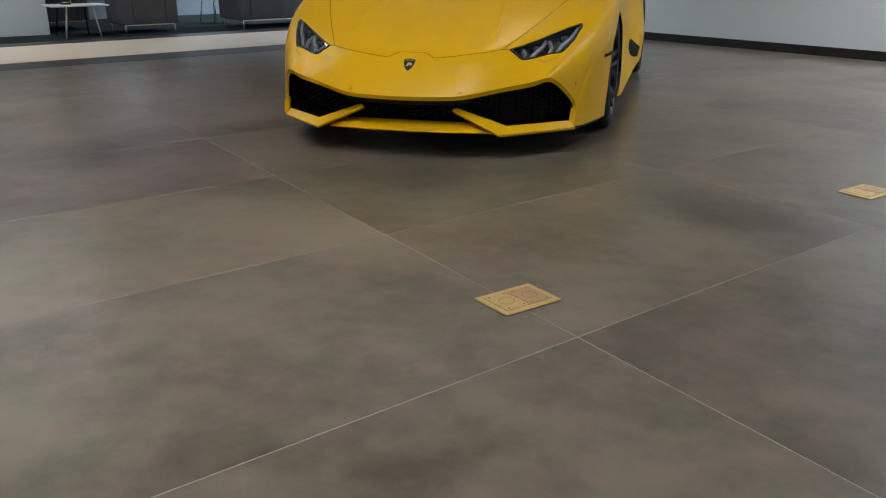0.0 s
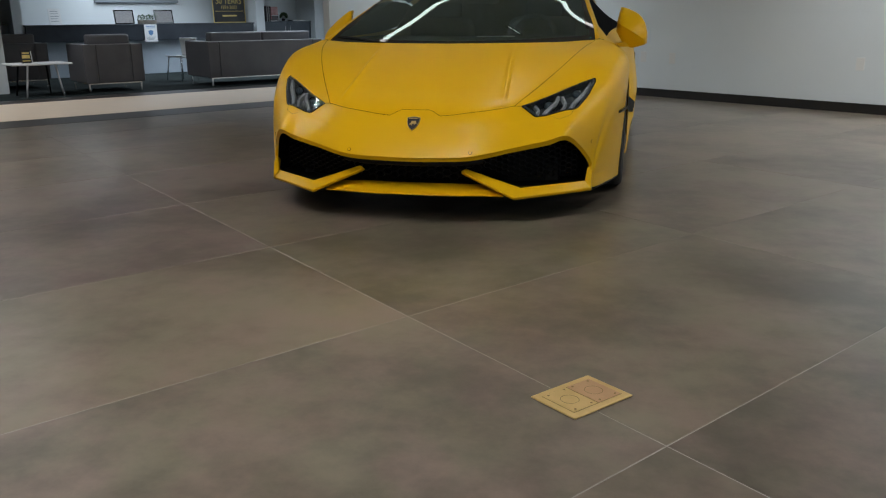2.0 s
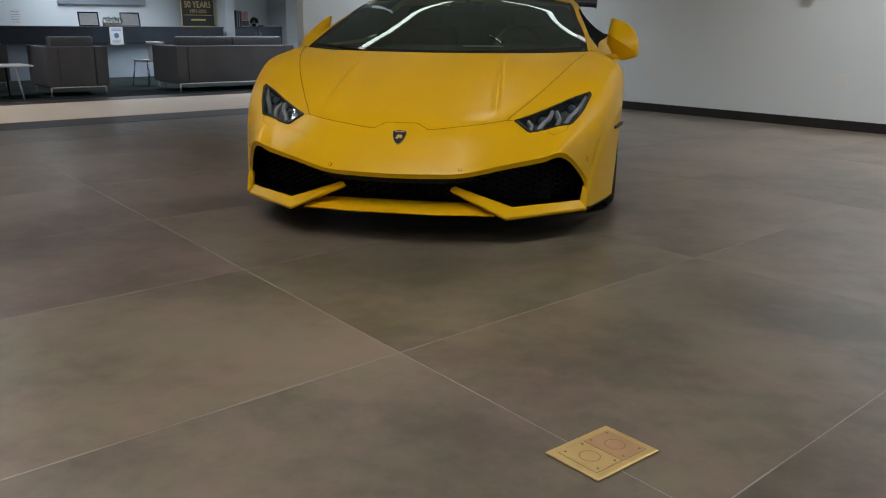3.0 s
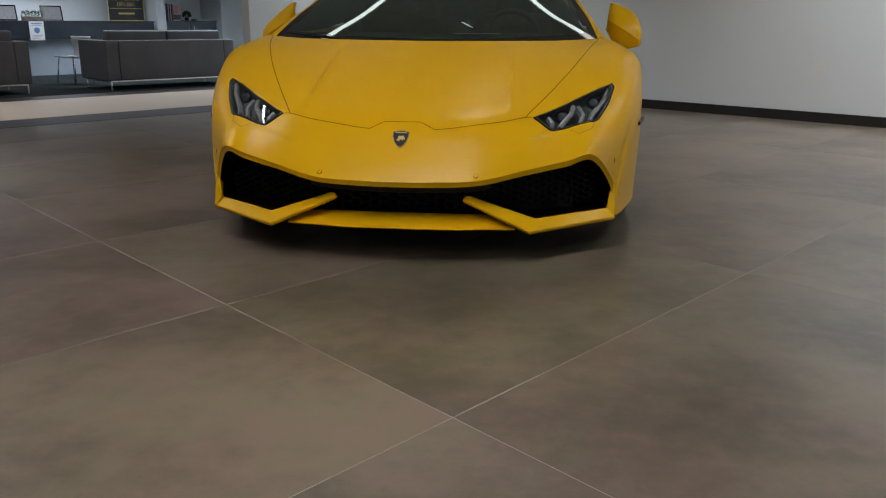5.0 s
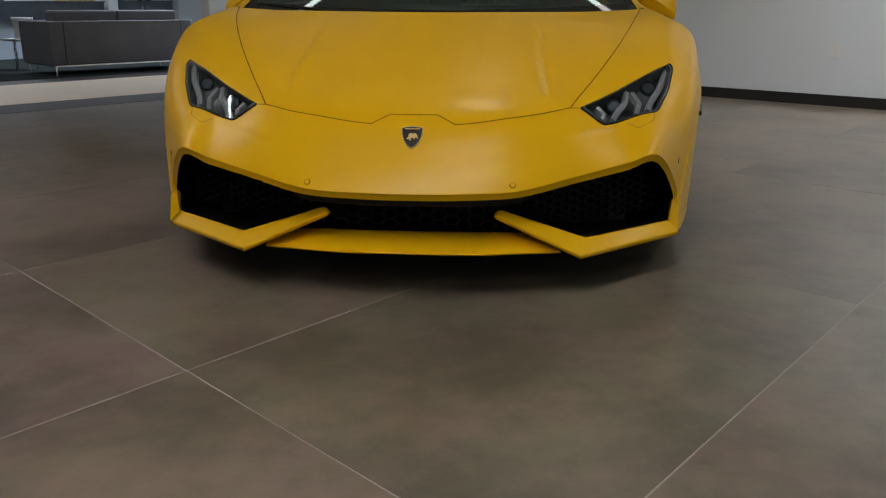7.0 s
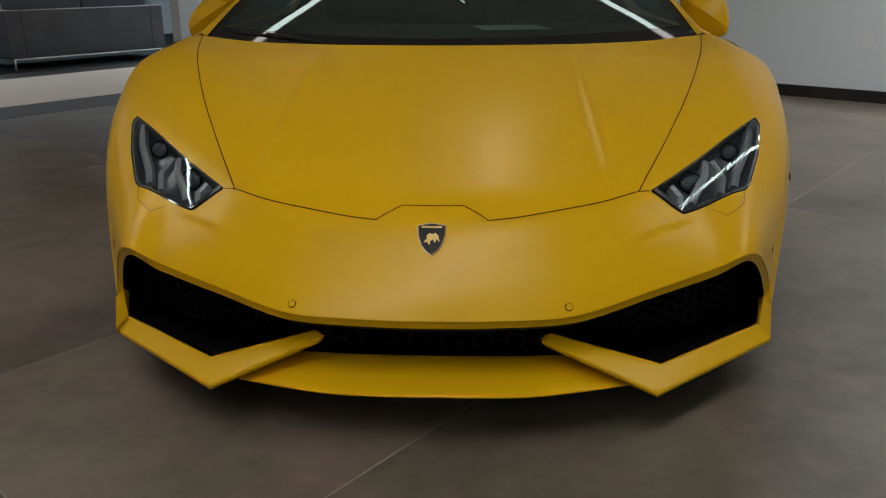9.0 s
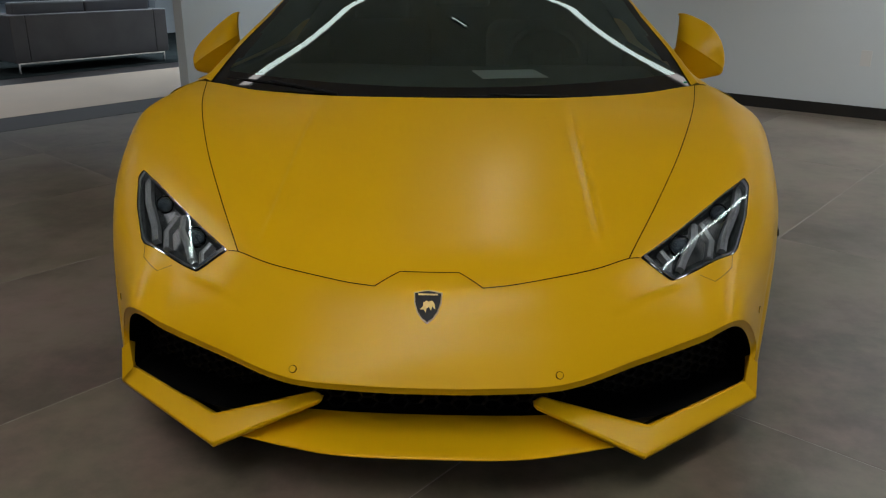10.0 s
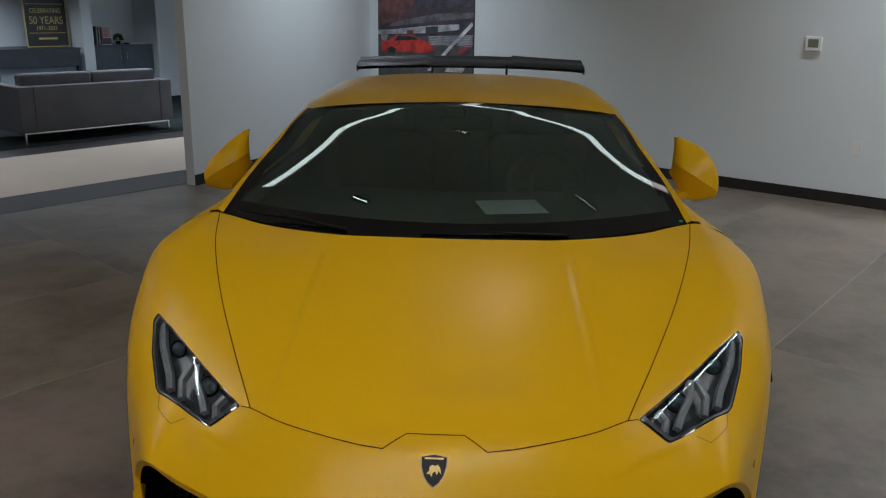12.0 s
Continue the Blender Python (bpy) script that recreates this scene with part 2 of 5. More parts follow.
def mirrored(rails):
    """Rails from the centre outwards, completed by their mirror images."""
    return [[(-x, y, z) for x, y, z in r] for r in rails[:0:-1]] + rails


def sheet(name, P, mat, parent, keep=None, label="", flip=False):
    """A smooth skin from a sheet of points; keep picks its faces by their centre."""
    a, b = P.shape[:2]
    du, dv = np.gradient(P, axis=0), np.gradient(P, axis=1)
    nor = np.cross(du, dv)
    nor /= np.linalg.norm(nor, axis=2, keepdims=True) + 1e-12
    if flip:
        nor = -nor
    C = (P[:-1, :-1] + P[1:, :-1] + P[:-1, 1:] + P[1:, 1:]) / 4
    mask = np.ones(C.shape[:2], bool) if keep is None else keep(C)
    idx = np.arange(a * b).reshape(a, b)
    f = np.stack([idx[:-1, :-1], idx[1:, :-1], idx[1:, 1:], idx[:-1, 1:]], axis=2)[mask]
    if flip:
        f = f[:, ::-1]
    used = np.unique(f)
    remap = -np.ones(a * b, int)
    remap[used] = np.arange(len(used))
    me = bpy.data.meshes.new(name)
    me.from_pydata(P.reshape(-1, 3)[used].tolist(), [], remap[f].tolist())
    me.materials.append(mat)
    me.shade_smooth()
    me.normals_split_custom_set_from_vertices(nor.reshape(-1, 3)[used].tolist())
    ob = new(name, me)
    ob.parent = parent
    if label:
        ob["label"] = label
    return ob


def in_poly(X, Y, poly):
    inside = np.zeros(X.shape, bool)
    for (x0, y0), (x1, y1) in zip(poly, poly[1:] + poly[:1]):
        if y0 != y1:
            inside ^= ((y0 > Y) != (y1 > Y)) & (X < (x1 - x0) * (Y - y0) / (y1 - y0) + x0)
    return inside


def prism(outline, depth, bevel=0.0):
    """An outline in the xz plane pushed back along y."""
    bm = bmesh.new()
    vs = [bm.verts.new((x, 0, z)) for x, z in outline]
    f = bm.faces.new(vs)
    ex = bmesh.ops.extrude_face_region(bm, geom=[f])
    bmesh.ops.translate(bm, verts=[v for v in ex["geom"] if isinstance(v, bmesh.types.BMVert)], vec=(0, depth, 0))
    bmesh.ops.recalc_face_normals(bm, faces=bm.faces)
    if bevel:
        bmesh.ops.bevel(bm, geom=bm.edges[:], offset=bevel, segments=2, profile=0.5, affect="EDGES")
    return bm


def ribbon(pts, nors, width, lift, thick=0.0):
    """A flat strip along points on a surface with those normals."""
    bm = bmesh.new()
    rows = []
    P = [Vector(p) for p in pts]
    for i, p in enumerate(P):
        t = (P[min(i + 1, len(P) - 1)] - P[max(i - 1, 0)]).normalized()
        n = Vector(nors[i]).normalized()
        s = t.cross(n).normalized() * (width / 2)
        rows.append((bm.verts.new(p + n * lift - s), bm.verts.new(p + n * (lift + thick)), bm.verts.new(p + n * lift + s)))
    for a, b in zip(rows, rows[1:]):
        bm.faces.new((a[0], b[0], b[1], a[1]))
        bm.faces.new((a[1], b[1], b[2], a[2]))
    return bm


def wall(name, a0, b0, a1, b1, z0, z1, thick, mat, label, category="wall"):
    """A wall between two room points, its thickness to the left of that way."""
    p, q = room(a0, b0), room(a1, b1)
    ang = math.atan2(q.y - p.y, q.x - p.x)
    ob = part(name, box(0, (q - p).length, 0, thick, z0, z1), mat)
    ob.matrix_world = Matrix.Translation(p) @ Matrix.Rotation(ang, 4, "Z")
    return tagged(ob, label, category, kind="structure")

# ---------------------------------------------------------------- the room
grout = part("floor", box(-12, 12, -12, 14, -0.12, -0.0006), GROUT)
tagged(grout, "grey-brown polished concrete floor in large slabs with pale joints", "floor", kind="structure")

RM = Matrix.Rotation(TH, 4, "Z")


def room_box(name, a0, a1, b0, b1, z0, z1, mat, label, category):
    ob = part(name, box(a0, a1, b0, b1, z0, z1), mat)
    ob.matrix_world = RM
    return tagged(ob, label, category, kind="structure")


room_box("walkway", -12, 9, 6.01, 7.88, -0.05, 0.004, BEIGE, "pale beige tiled walkway beside the showroom floor", "walkway")
room_box("border_strip", -12, 9, 5.44, 6.01, -0.05, 0.002, BORDER, "dark grey border strip along the showroom floor", "floor strip")
room_box("threshold_strip", -12, 9, 7.88, 8.32, -0.05, 0.005, UMBER, "dark brown strip between walkway and carpet", "floor strip")
room_box("carpet", -12, 9, 8.32, 13.2, -0.05, 0.006, CARPET, "dark green lounge carpet", "carpet")
room_box("ceiling", -10, 10, -9.5, 13.4, CEIL, CEIL + 0.1, CEILING, "plain pale grey ceiling", "ceiling")

room_box("lounge_soffit", -10, 9.0, 8.6, 12.95, 2.4, CEIL - .003, SOFFIT, "dark lowered ceiling over the lounge", "ceiling")
wall("wall_east", 6.275, -6.6, 6.172, 6.38, 0, CEIL, -0.2, WALL, "white painted showroom wall")
wall("wall_partition", 2.885, 5.308, 6.172, 6.37, 0, CEIL, 0.09, WALL, "white painted partition ending in a free edge")
wall("wall_lounge_side", 9.0, 6.4, 9.0, 13.0, 0, CEIL, -0.2, WALL, "white lounge side wall")
wall("wall_lounge_return", 6.18, 6.46, 9.2, 6.46, 0, CEIL, -0.15, WALL, "white wall behind the partition")
wall("wall_lounge_back", -10, 12.95, 9.2, 12.95, 0, CEIL, 0.2, WALL, "pale lounge back wall")
wall("wall_screen", -10, 9.4, 0.29, 9.4, 0, CEIL, 0.25, WALL, "white wall beside the lounge seats")
# added unseen walls around the assumed window opening
wall("wall_south_low", -10, -6.6, 6.27, -6.6, 0, 0.5, -0.2, WALL, "unseen white wall below an assumed window opening")
wall("wall_south_top", -10, -6.6, 6.27, -6.6, 3.2, CEIL, -0.2, WALL, "unseen white wall above an assumed window opening")
# unseen wall added to close the room, darker than the white ones
wall("wall_west", -9.2, -6.8, -9.2, 13.2, 0, CEIL, 0.2, DIM, "plain grey side wall, added out of view")
wall("skirting_east", 6.263, -6.6, 6.160, 6.36, 0, 0.097, 0.012, SKIRT, "black skirting board", "skirting")
wall("skirting_partition", 2.880, 5.298, 6.155, 6.356, 0, 0.097, -0.012, SKIRT, "black skirting board", "skirting")

# ---------------------------------------------------------------- the car
car = thing("sports_car", "satin yellow low wedge-shaped sports car with black intakes", "car")

# rails of the front skin, from the lower lip of the bumper up over the bonnet to the windscreen
R0 = [(0, -.027, .307), (0, -.033, .327), (0, -.0335, .336), (0, .028, .416), (0, .152, .538), (0, .36, .628), (0, .57, .713), (0, .75, .781), (0, .905, .836)]
R1 = [(.15, -.024, .309), (.15, -.030, .329), (.15, -.0305, .338), (.15, .033, .418), (.15, .153, .540), (.16, .36, .630), (.165, .57, .715), (.17, .75, .783), (.17, .905, .837)]
R2 = [(.324, -.009, .319), (.320, -.015, .338), (.319, -.0155, .347), (.315, .052, .430), (.31, .165, .543), (.33, .37, .633), (.35, .58, .720), (.37, .76, .788), (.385, .915, .839)]
R3 = [(.497, .060, .351), (.495, .054, .371), (.494, .054, .380), (.487, .117, .460), (.485, .226, .556), (.53, .42, .643), (.575, .62, .726), (.60, .82, .798), (.62, 1.00, .841)]
R4 = [(.653, .133, .377), (.652, .128, .398), (.651, .128, .407), (.642, .192, .468), (.63, .296, .548), (.70, .465, .640), (.75, .66, .732), (.775, .88, .810), (.79, 1.11, .848)]
R5 = [(.757, .197, .394), (.762, .188, .415), (.763, .186, .424), (.775, .257, .482), (.79, .384, .556), (.845, .55, .655), (.874, .73, .744), (.876, .93, .815), (.866, 1.13, .848)]
R6 = [(.848, .345, .262), (.858, .343, .288), (.860, .345, .300), (.882, .400, .425), (.910, .480, .540), (.944, .62, .640), (.970, .78, .719), (.980, .955, .784), (.964, 1.135, .802)]
RB = [(.838, .326, .178), (.862, .341, .215), (.866, .348, .235), (.900, .435, .395), (.935, .520, .508), (.975, .66, .602), (1.002, .805, .664), (1.018, .965, .724), (1.008, 1.145, .747)]
R7 = [(.876, .340, .142), (.884, .380, .200), (.888, .386, .218), (.928, .478, .380), (.960, .565, .480), (.996, .69, .560), (1.014, .83, .606), (1.022, .97, .645), (1.022, 1.15, .668)]
RC = [(.950, .575, .137), (.954, .580, .200), (.957, .583, .213), (.968, .610, .345), (.980, .645, .455), (1.000, .74, .525), (1.019, .87, .570), (1.031, .98, .596), (1.038, 1.15, .590)]
R8 = [(.990, .745, .135), (.993, .750, .200), (.994, .752, .215), (1.001, .765, .320), (1.010, .790, .420), (1.018, .83, .490), (1.026, .91, .525), (1.034, 1.01, .540), (1.042, 1.15, .525)]
SKIN = loft(mirrored([R0, R1, R2, R3, R4, R5, R6, RB, R7, RC, R8]), 18, 26)
# fair the flanks ahead of the wheel
_w = np.clip((np.abs(SKIN[..., 0]) - .87) / .05, 0, 1)[..., None] * np.clip((SKIN[..., 1] - .42) / .12, 0, 1)[..., None]
_w[:, :1], _w[:, -1:], _w[:1], _w[-1:] = 0, 0, 0, 0
for _ in range(70):
    mean = (np.roll(SKIN, 1, 0) + np.roll(SKIN, -1, 0)) / 2
    SKIN += (mean - SKIN) * _w * .9
# soften the corner between the bumper's face and the wing
_w = np.clip((np.abs(SKIN[..., 0]) - .72) / .06, 0, 1)[..., None] * np.clip((SKIN[..., 2] - .45) / .06, 0, 1)[..., None] * np.clip((.95 - SKIN[..., 1]) / .2, 0, 1)[..., None]
_w[:1], _w[-1:] = 0, 0
for _ in range(60):
    SKIN += ((np.roll(SKIN, 1, 0) + np.roll(SKIN, -1, 0)) / 2 - SKIN) * _w * .8
# the bonnet's two raised creases, and the fold under each lamp
for (xa, ya), (xb, yb), rise in (((.430, .235), (.383, .89), .0050), ((.43, .10), (.65, .238), .003)):
    X, Y = np.abs(SKIN[..., 0]), SKIN[..., 1]
    ln = math.hypot(xb - xa, yb - ya)
    t_ = ((X - xa) * (xb - xa) + (Y - ya) * (yb - ya)) / ln
    d_ = ((X - xa) * (yb - ya) - (Y - ya) * (xb - xa)) / ln
    fade = np.clip(t_ / (ln * .12), 0, 1) * np.clip((ln - t_) / (ln * .25), 0, 1)
    SKIN[..., 2] += rise * fade * np.where(d_ > 0, np.exp(-(d_ / .0065) ** 2), np.exp(-(d_ / .017) ** 2))

LAMP = [(.513, .236), (.590, .210), (.771, .338), (.786, .360), (.834, .468), (.862, .566), (.853, .585)]
LAMP_MID = (.70, .385)
SEAM_FRONT = [(0, .152), (.071, .152), (.129, .118), (.21, .128), (.30, .148), (.40, .182), (.485, .226)]
SEAM_SIDE = [(.485, .226), (.58, .42), (.68, .64), (.765, .88), (.827, 1.136)]
WHEEL_F, WHEEL_R, WHEEL_Z = 1.13, 3.86, .342


def shrunk(poly, k):
    c = Vector(LAMP_MID)
    return [tuple(c + (Vector(p) - c) * k) for p in poly]


_sf = [p[:2] for p in spline([(x, y, 0) for x, y in SEAM_SIDE], 8).tolist()]
HOOD_POLY = [(0, .152)] + SEAM_FRONT[1:] + _sf[1:] + [(.827, 1.3), (0, 1.3)]


def zone(C):
    X, Y, Z = np.abs(C[..., 0]), C[..., 1], C[..., 2]
    lamp = in_poly(X, Y, shrunk(LAMP, .93))
    arch = ((Y - WHEEL_F) ** 2 + (Z - WHEEL_Z) ** 2 < .368 ** 2) & (X > .72) & (Y > .55)
    hood = in_poly(X, Y, HOOD_POLY)
    front = ~hood & ((X < .5) | (Y < .26 + (X - .5) * .95) | (Y < .5))
    return lamp | arch, hood, front


hood = sheet("bonnet", SKIN, YELLOW, car, lambda C: zone(C)[1] & ~zone(C)[0])
bumper = sheet("front_bumper", SKIN, YELLOW, car, lambda C: zone(C)[2] & ~zone(C)[0])
for side in (-1, 1):
    sheet("front_wing", SKIN, YELLOW, car, lambda C: ~zone(C)[0] & ~zone(C)[1] & ~zone(C)[2] & (C[..., 0] * side > 0))

from mathutils.bvhtree import BVHTree
_q = np.arange(SKIN.shape[0] * SKIN.shape[1]).reshape(SKIN.shape[:2])
_f = np.stack([_q[:-1, :-1], _q[1:, :-1], _q[1:, 1:], _q[:-1, 1:]], axis=2).reshape(-1, 4)
TREE = BVHTree.FromPolygons([Vector(p) for p in SKIN.reshape(-1, 3).tolist()], _f.tolist())


def down(x, y):
    p, n, _, _ = TREE.ray_cast(Vector((x, y, 2)), Vector((0, 0, -1)))
    if p is None:
        p, n, _, _ = TREE.find_nearest(Vector((x, y, .8)))
    return p, n if n.z > 0 else -n


def ahead(x, z):
    p, n, _, _ = TREE.ray_cast(Vector((x, -1, z)), Vector((0, 1, 0)))
    return p, n if n.y < 0 else -n


def seam(name, plan, n=14, width=.0027, curved=True, label=""):
    pts = spline([(x, y, 0) for x, y in plan], n) if curved else np.concatenate([np.linspace(p, q, n) for p, q in zip(plan, plan[1:])])
    hits = [down(p[0], p[1]) for p in pts]
    keep = [hits[0]] + [h for g, h in zip(hits, hits[1:]) if (h[0] - g[0]).length > 1e-5]
    return part(name, ribbon([h[0] for h in keep], [h[1] for h in keep], width, .0008), GROOVE, bumper if "bumper" in name else hood, label)


_fr = SEAM_FRONT[:2] + [tuple(p[:2]) for p in spline([(x, y, 0) for x, y in SEAM_FRONT[2:]], 6).tolist()]
seam("bonnet_gap", [(-x, y) for x, y in _fr[:0:-1]] + _fr, n=5, curved=False)
for s in (-1, 1):
    seam("bonnet_gap", [(s * x, y) for x, y in SEAM_SIDE])
    seam("bonnet_gap", [(s * .485, .226), (s * .512, .236)], curved=False)

# lamp washers and parking sensors in the bumper
for s in (-1, 1):
    line = [(s * .768, .534), (s * .757, .512), (s * .703, .494), (s * .668, .506)]
    pts = [ahead(*(np.array(p) * (1 - k) + np.array(q) * k)) for p, q in zip(line, line[1:]) for k in np.linspace(0, 1, 8)]
    part("washer_cover_gap", ribbon([p[0] for p in pts], [p[1] for p in pts], .0018, .0006), material("shallow_gap", (.20, .11, .005), .7) if s < 0 else bpy.data.materials["shallow_gap"], bumper)
    for x, z in ((s * .306, .356), (s * .862, .372)):
        p, n = ahead(x, z)
        m = Matrix.Translation(p + n * .0005) @ n.to_track_quat("Z", "Y").to_matrix().to_4x4()
        bm = bmesh.new()
        bmesh.ops.create_cone(bm, cap_ends=True, segments=24, radius1=.0095, radius2=.009, depth=.002, matrix=m)
        cap = part("parking_sensor", bm, GROOVE, bumper)
        bm = bmesh.new()
        bmesh.ops.create_cone(bm, cap_ends=True, segments=24, radius1=.0082, radius2=.0076, depth=.004, matrix=m)
        part("sensor_face", bm, YELLOW, cap)

# headlights
for s in (-1, 1):
    hl = new("headlight")
    hl.parent = car
    hl["label"] = "angular clear headlight with two grey light guides"
    poly = [(s * x, y) for x, y in LAMP]
    loop = []
    for k in range(7):
        a, b, c = (Vector(poly[(k + d) % 7]) for d in (-1, 0, 1))
        r0, r1 = min(.008, (a - b).length * .4), min(.008, (c - b).length * .4)
        e0, e1 = b + (a - b).normalized() * r0, b + (c - b).normalized() * r1
        loop += [tuple((1 - t) ** 2 * e0 + 2 * t * (1 - t) * b + t * t * e1) for t in (0, .25, .5, .75, 1)]
        loop += [tuple(e1 + ((c + (b - c).normalized() * r1) - e1) * t) for t in (.2, .4, .6, .8)]
    mid = Vector((s * LAMP_MID[0], LAMP_MID[1]))
    _, axis = down(*mid)

    def ring(k, lift):
        out = []
        for p in loop:
            q = mid + (Vector(p) - mid) * k
            h, n = down(*q)
            out.append(h + axis * lift)
        return out

    def band(rings, cap=False):
        bm = bmesh.new()
        vs = [[bm.verts.new(p) for p in r] for r in rings]
        for a, b in zip(vs, vs[1:]):
            for k in range(len(a)):
                bm.faces.new((a[k], a[(k + 1) % len(a)], b[(k + 1) % len(a)], b[k]))
        if cap:
            bm.faces.new(vs[-1])
        bmesh.ops.recalc_face_normals(bm, faces=bm.faces)
        if bm.faces[0].normal.dot(axis) < 0 and not cap:
            bmesh.ops.reverse_faces(bm, faces=bm.faces)
        return bm

    part("lamp_seal", band([ring(1.0, -.001), ring(.995, .0024), ring(.970, .0024), ring(.962, .0012)]), GLOSSBLACK, hl)
    part("lamp_bezel", band([ring(.966, .0026), ring(.915, .0024), ring(.87, -.010)]), HOUSING, hl)
    part("lamp_housing", band([ring(.95, -.003), ring(.86, -.045), ring(.60, -.06), ring(.2, -.062)], True), HOUSING, hl)
    # the cover is one smooth dome fitted to its rim
    rim_, top_ = ring(.966, .003), down(*mid)[0] + axis * .016
    eu = (rim_[len(rim_) // 2] - rim_[0]).cross(axis).normalized()
    ev = axis.cross(eu)
    flat = np.array([((q - top_).dot(eu), (q - top_).dot(ev), (q - top_).dot(axis)) for q in rim_] + [(0, 0, 0)] * 20)
    terms = lambda u, v: np.array([np.ones_like(u), u, v, u * u, u * v, v * v])
    dome = np.linalg.lstsq(terms(flat[:, 0], flat[:, 1]).T, flat[:, 2], rcond=None)[0]
    part("lens", band([[top_ + eu * (k * u) + ev * (k * v) + axis * float(terms(k * u, k * v) @ dome) for u, v, _ in flat[:-20]] for k in (1, .85, .7, .55, .4, .25, .12, .02)], True), LENS, hl, "clear lamp cover", smooth=True)
    for pts, w in (([(.839, .572, .650), (.812, .493, .606), (.765, .405, .560), (.750, .361, .535)], .019), ([(.702, .414, .588), (.723, .377, .556), (.708, .326, .526)], .016),
                   ([(.683, .408, .589), (.675, .366, .563), (.640, .305, .531), (.626, .275, .514)], .018), ([(.578, .300, .551), (.598, .282, .530), (.590, .252, .512)], .015)):
        pp = [Vector((s * x, y, z)) for x, y, z in pts]
        bm = ribbon(pp, [axis] * len(pp), w, 0, .004)
        ex = bmesh.ops.extrude_face_region(bm, geom=bm.faces[:])
        bmesh.ops.translate(bm, verts=[v for v in ex["geom"] if isinstance(v, bmesh.types.BMVert)], vec=axis * -.02)
        bmesh.ops.recalc_face_normals(bm, faces=bm.faces)
        part("light_guide", bm, GUIDE, hl)
    for x, y, z, rr in ((.642, .360, .553, .027), (.772, .497, .602, .024)):
        c = Vector((s * x, y, z)) - axis * .012
        face = (Vector((s * .15, -1, .25))).normalized()
        m = Matrix.Translation(c) @ face.to_track_quat("Z", "Y").to_matrix().to_4x4()
        bm = bmesh.new()
        bmesh.ops.create_uvsphere(bm, u_segments=20, v_segments=10, radius=rr * .86, matrix=m @ Matrix.Diagonal((1.1, .9, .35, 1)))
        pj = part("projector", bm, PROJECTOR, hl, "dark projector lens", smooth=True)
        bm = bmesh.new()
        tor = [[bm.verts.new(m @ Vector(((rr + .0025 * math.cos(v)) * math.cos(u), (rr + .0025 * math.cos(v)) * math.sin(u), .0025 * math.sin(v)))) for v in np.arange(6) * math.pi / 3] for u in np.arange(24) * math.pi / 12]
        for a in range(24):
            for b in range(6):
                bm.faces.new((tor[a][b], tor[(a + 1) % 24][b], tor[(a + 1) % 24][(b + 1) % 6], tor[a][(b + 1) % 6]))
        part("bezel", bm, RIM, pj, smooth=True)

# badge: a plain gilded shield
p, n = ahead(0, .478)
up = (Vector((0, 0, 1)) - n * n.z).normalized()
side = up.cross(n)
SHIELD = [(-.5, .42), (-.25, .47), (0, .5), (.25, .47), (.5, .42), (.47, .1), (.36, -.18), (.2, -.38), (0, -.5), (-.2, -.38), (-.36, -.18), (-.47, .1)]
badge = new("badge")
badge.parent = car
badge["label"] = "small gilt-edged black shield badge"


def plate(outline, w, h, lift, thick, bev=.0006):
    bm = bmesh.new()
    f = bm.faces.new([bm.verts.new(p + side * (x * w) + up * (y * h) + n * lift) for x, y in outline])
    ex = bmesh.ops.extrude_face_region(bm, geom=[f])
    bmesh.ops.translate(bm, verts=[v for v in ex["geom"] if isinstance(v, bmesh.types.BMVert)], vec=n * thick)
    bmesh.ops.recalc_face_normals(bm, faces=bm.faces)
    return bm


part("shield_rim", plate(SHIELD, .068, .083, -.004, .008), GOLD, badge, "gilt rim")
part("shield_field", plate(SHIELD, .062, .077, .002, .0028), BLACK, badge)
part("shield_bar", plate([(-.34, .33), (.34, .33), (.34, .38), (-.34, .38)], .068, .083, .0035, .0018), GOLD, badge)
part("shield_emblem", plate([(-.26, -.10), (-.15, .0), (-.16, .10), (-.05, .17), (.02, .13), (.14, .17), (.23, .08), (.27, -.10), (.17, .0), (.12, -.13), (.05, -.02), (-.04, -.07), (-.06, -.19), (-.13, -.10)], .068, .083, .0035, .0024), GOLD, badge, "gilt emblem")

# windscreen and roof
# centre height, edge half-width, edge setback and height of the glass, row by row from the cowl to the roof
GLASS_ROWS = [(.99, .800, .47, .822, 1.15, .843, 2.0), (1.25, .922, .455, .786, 1.40, .936, 2.0), (1.55, 1.056, .43, .731, 1.66, 1.030, 2.1),
              (1.70, 1.1175, .38, .7075, 1.785, 1.0764, 2.3), (1.80, 1.152, .33, .6882, 1.885, 1.1073, 2.4), (1.87, 1.172, .30, .675, 1.955, 1.126, 2.4)]
W = []
for f in (0, .2, .4, .6, .8, 1):
    rail = []
    for y0, z0, m, xe, ye, ze, py in GLASS_ROWS:
        y = y0 + (ye - y0) * f ** py
        drop = z0 + m * (ye - y0) - ze
        rail.append((xe * f, y, z0 + m * (y - y0) - drop * f ** 2.05))
    W.append(rail)
GLASSP = loft(mirrored(W), 14, 10)


def frit(C):
    X, Y = np.abs(C[..., 0]), C[..., 1]
    base = 1.0 + .16 * (X / .8) ** 2
    edge = .822 - (Y - 1.15) * .178
    return (Y < base + .085) | (X > edge - .035) | (Y > base + .845)


ws = sheet("windscreen", GLASSP, SCREEN, car, lambda C: ~frit(C), "dark tinted windscreen")
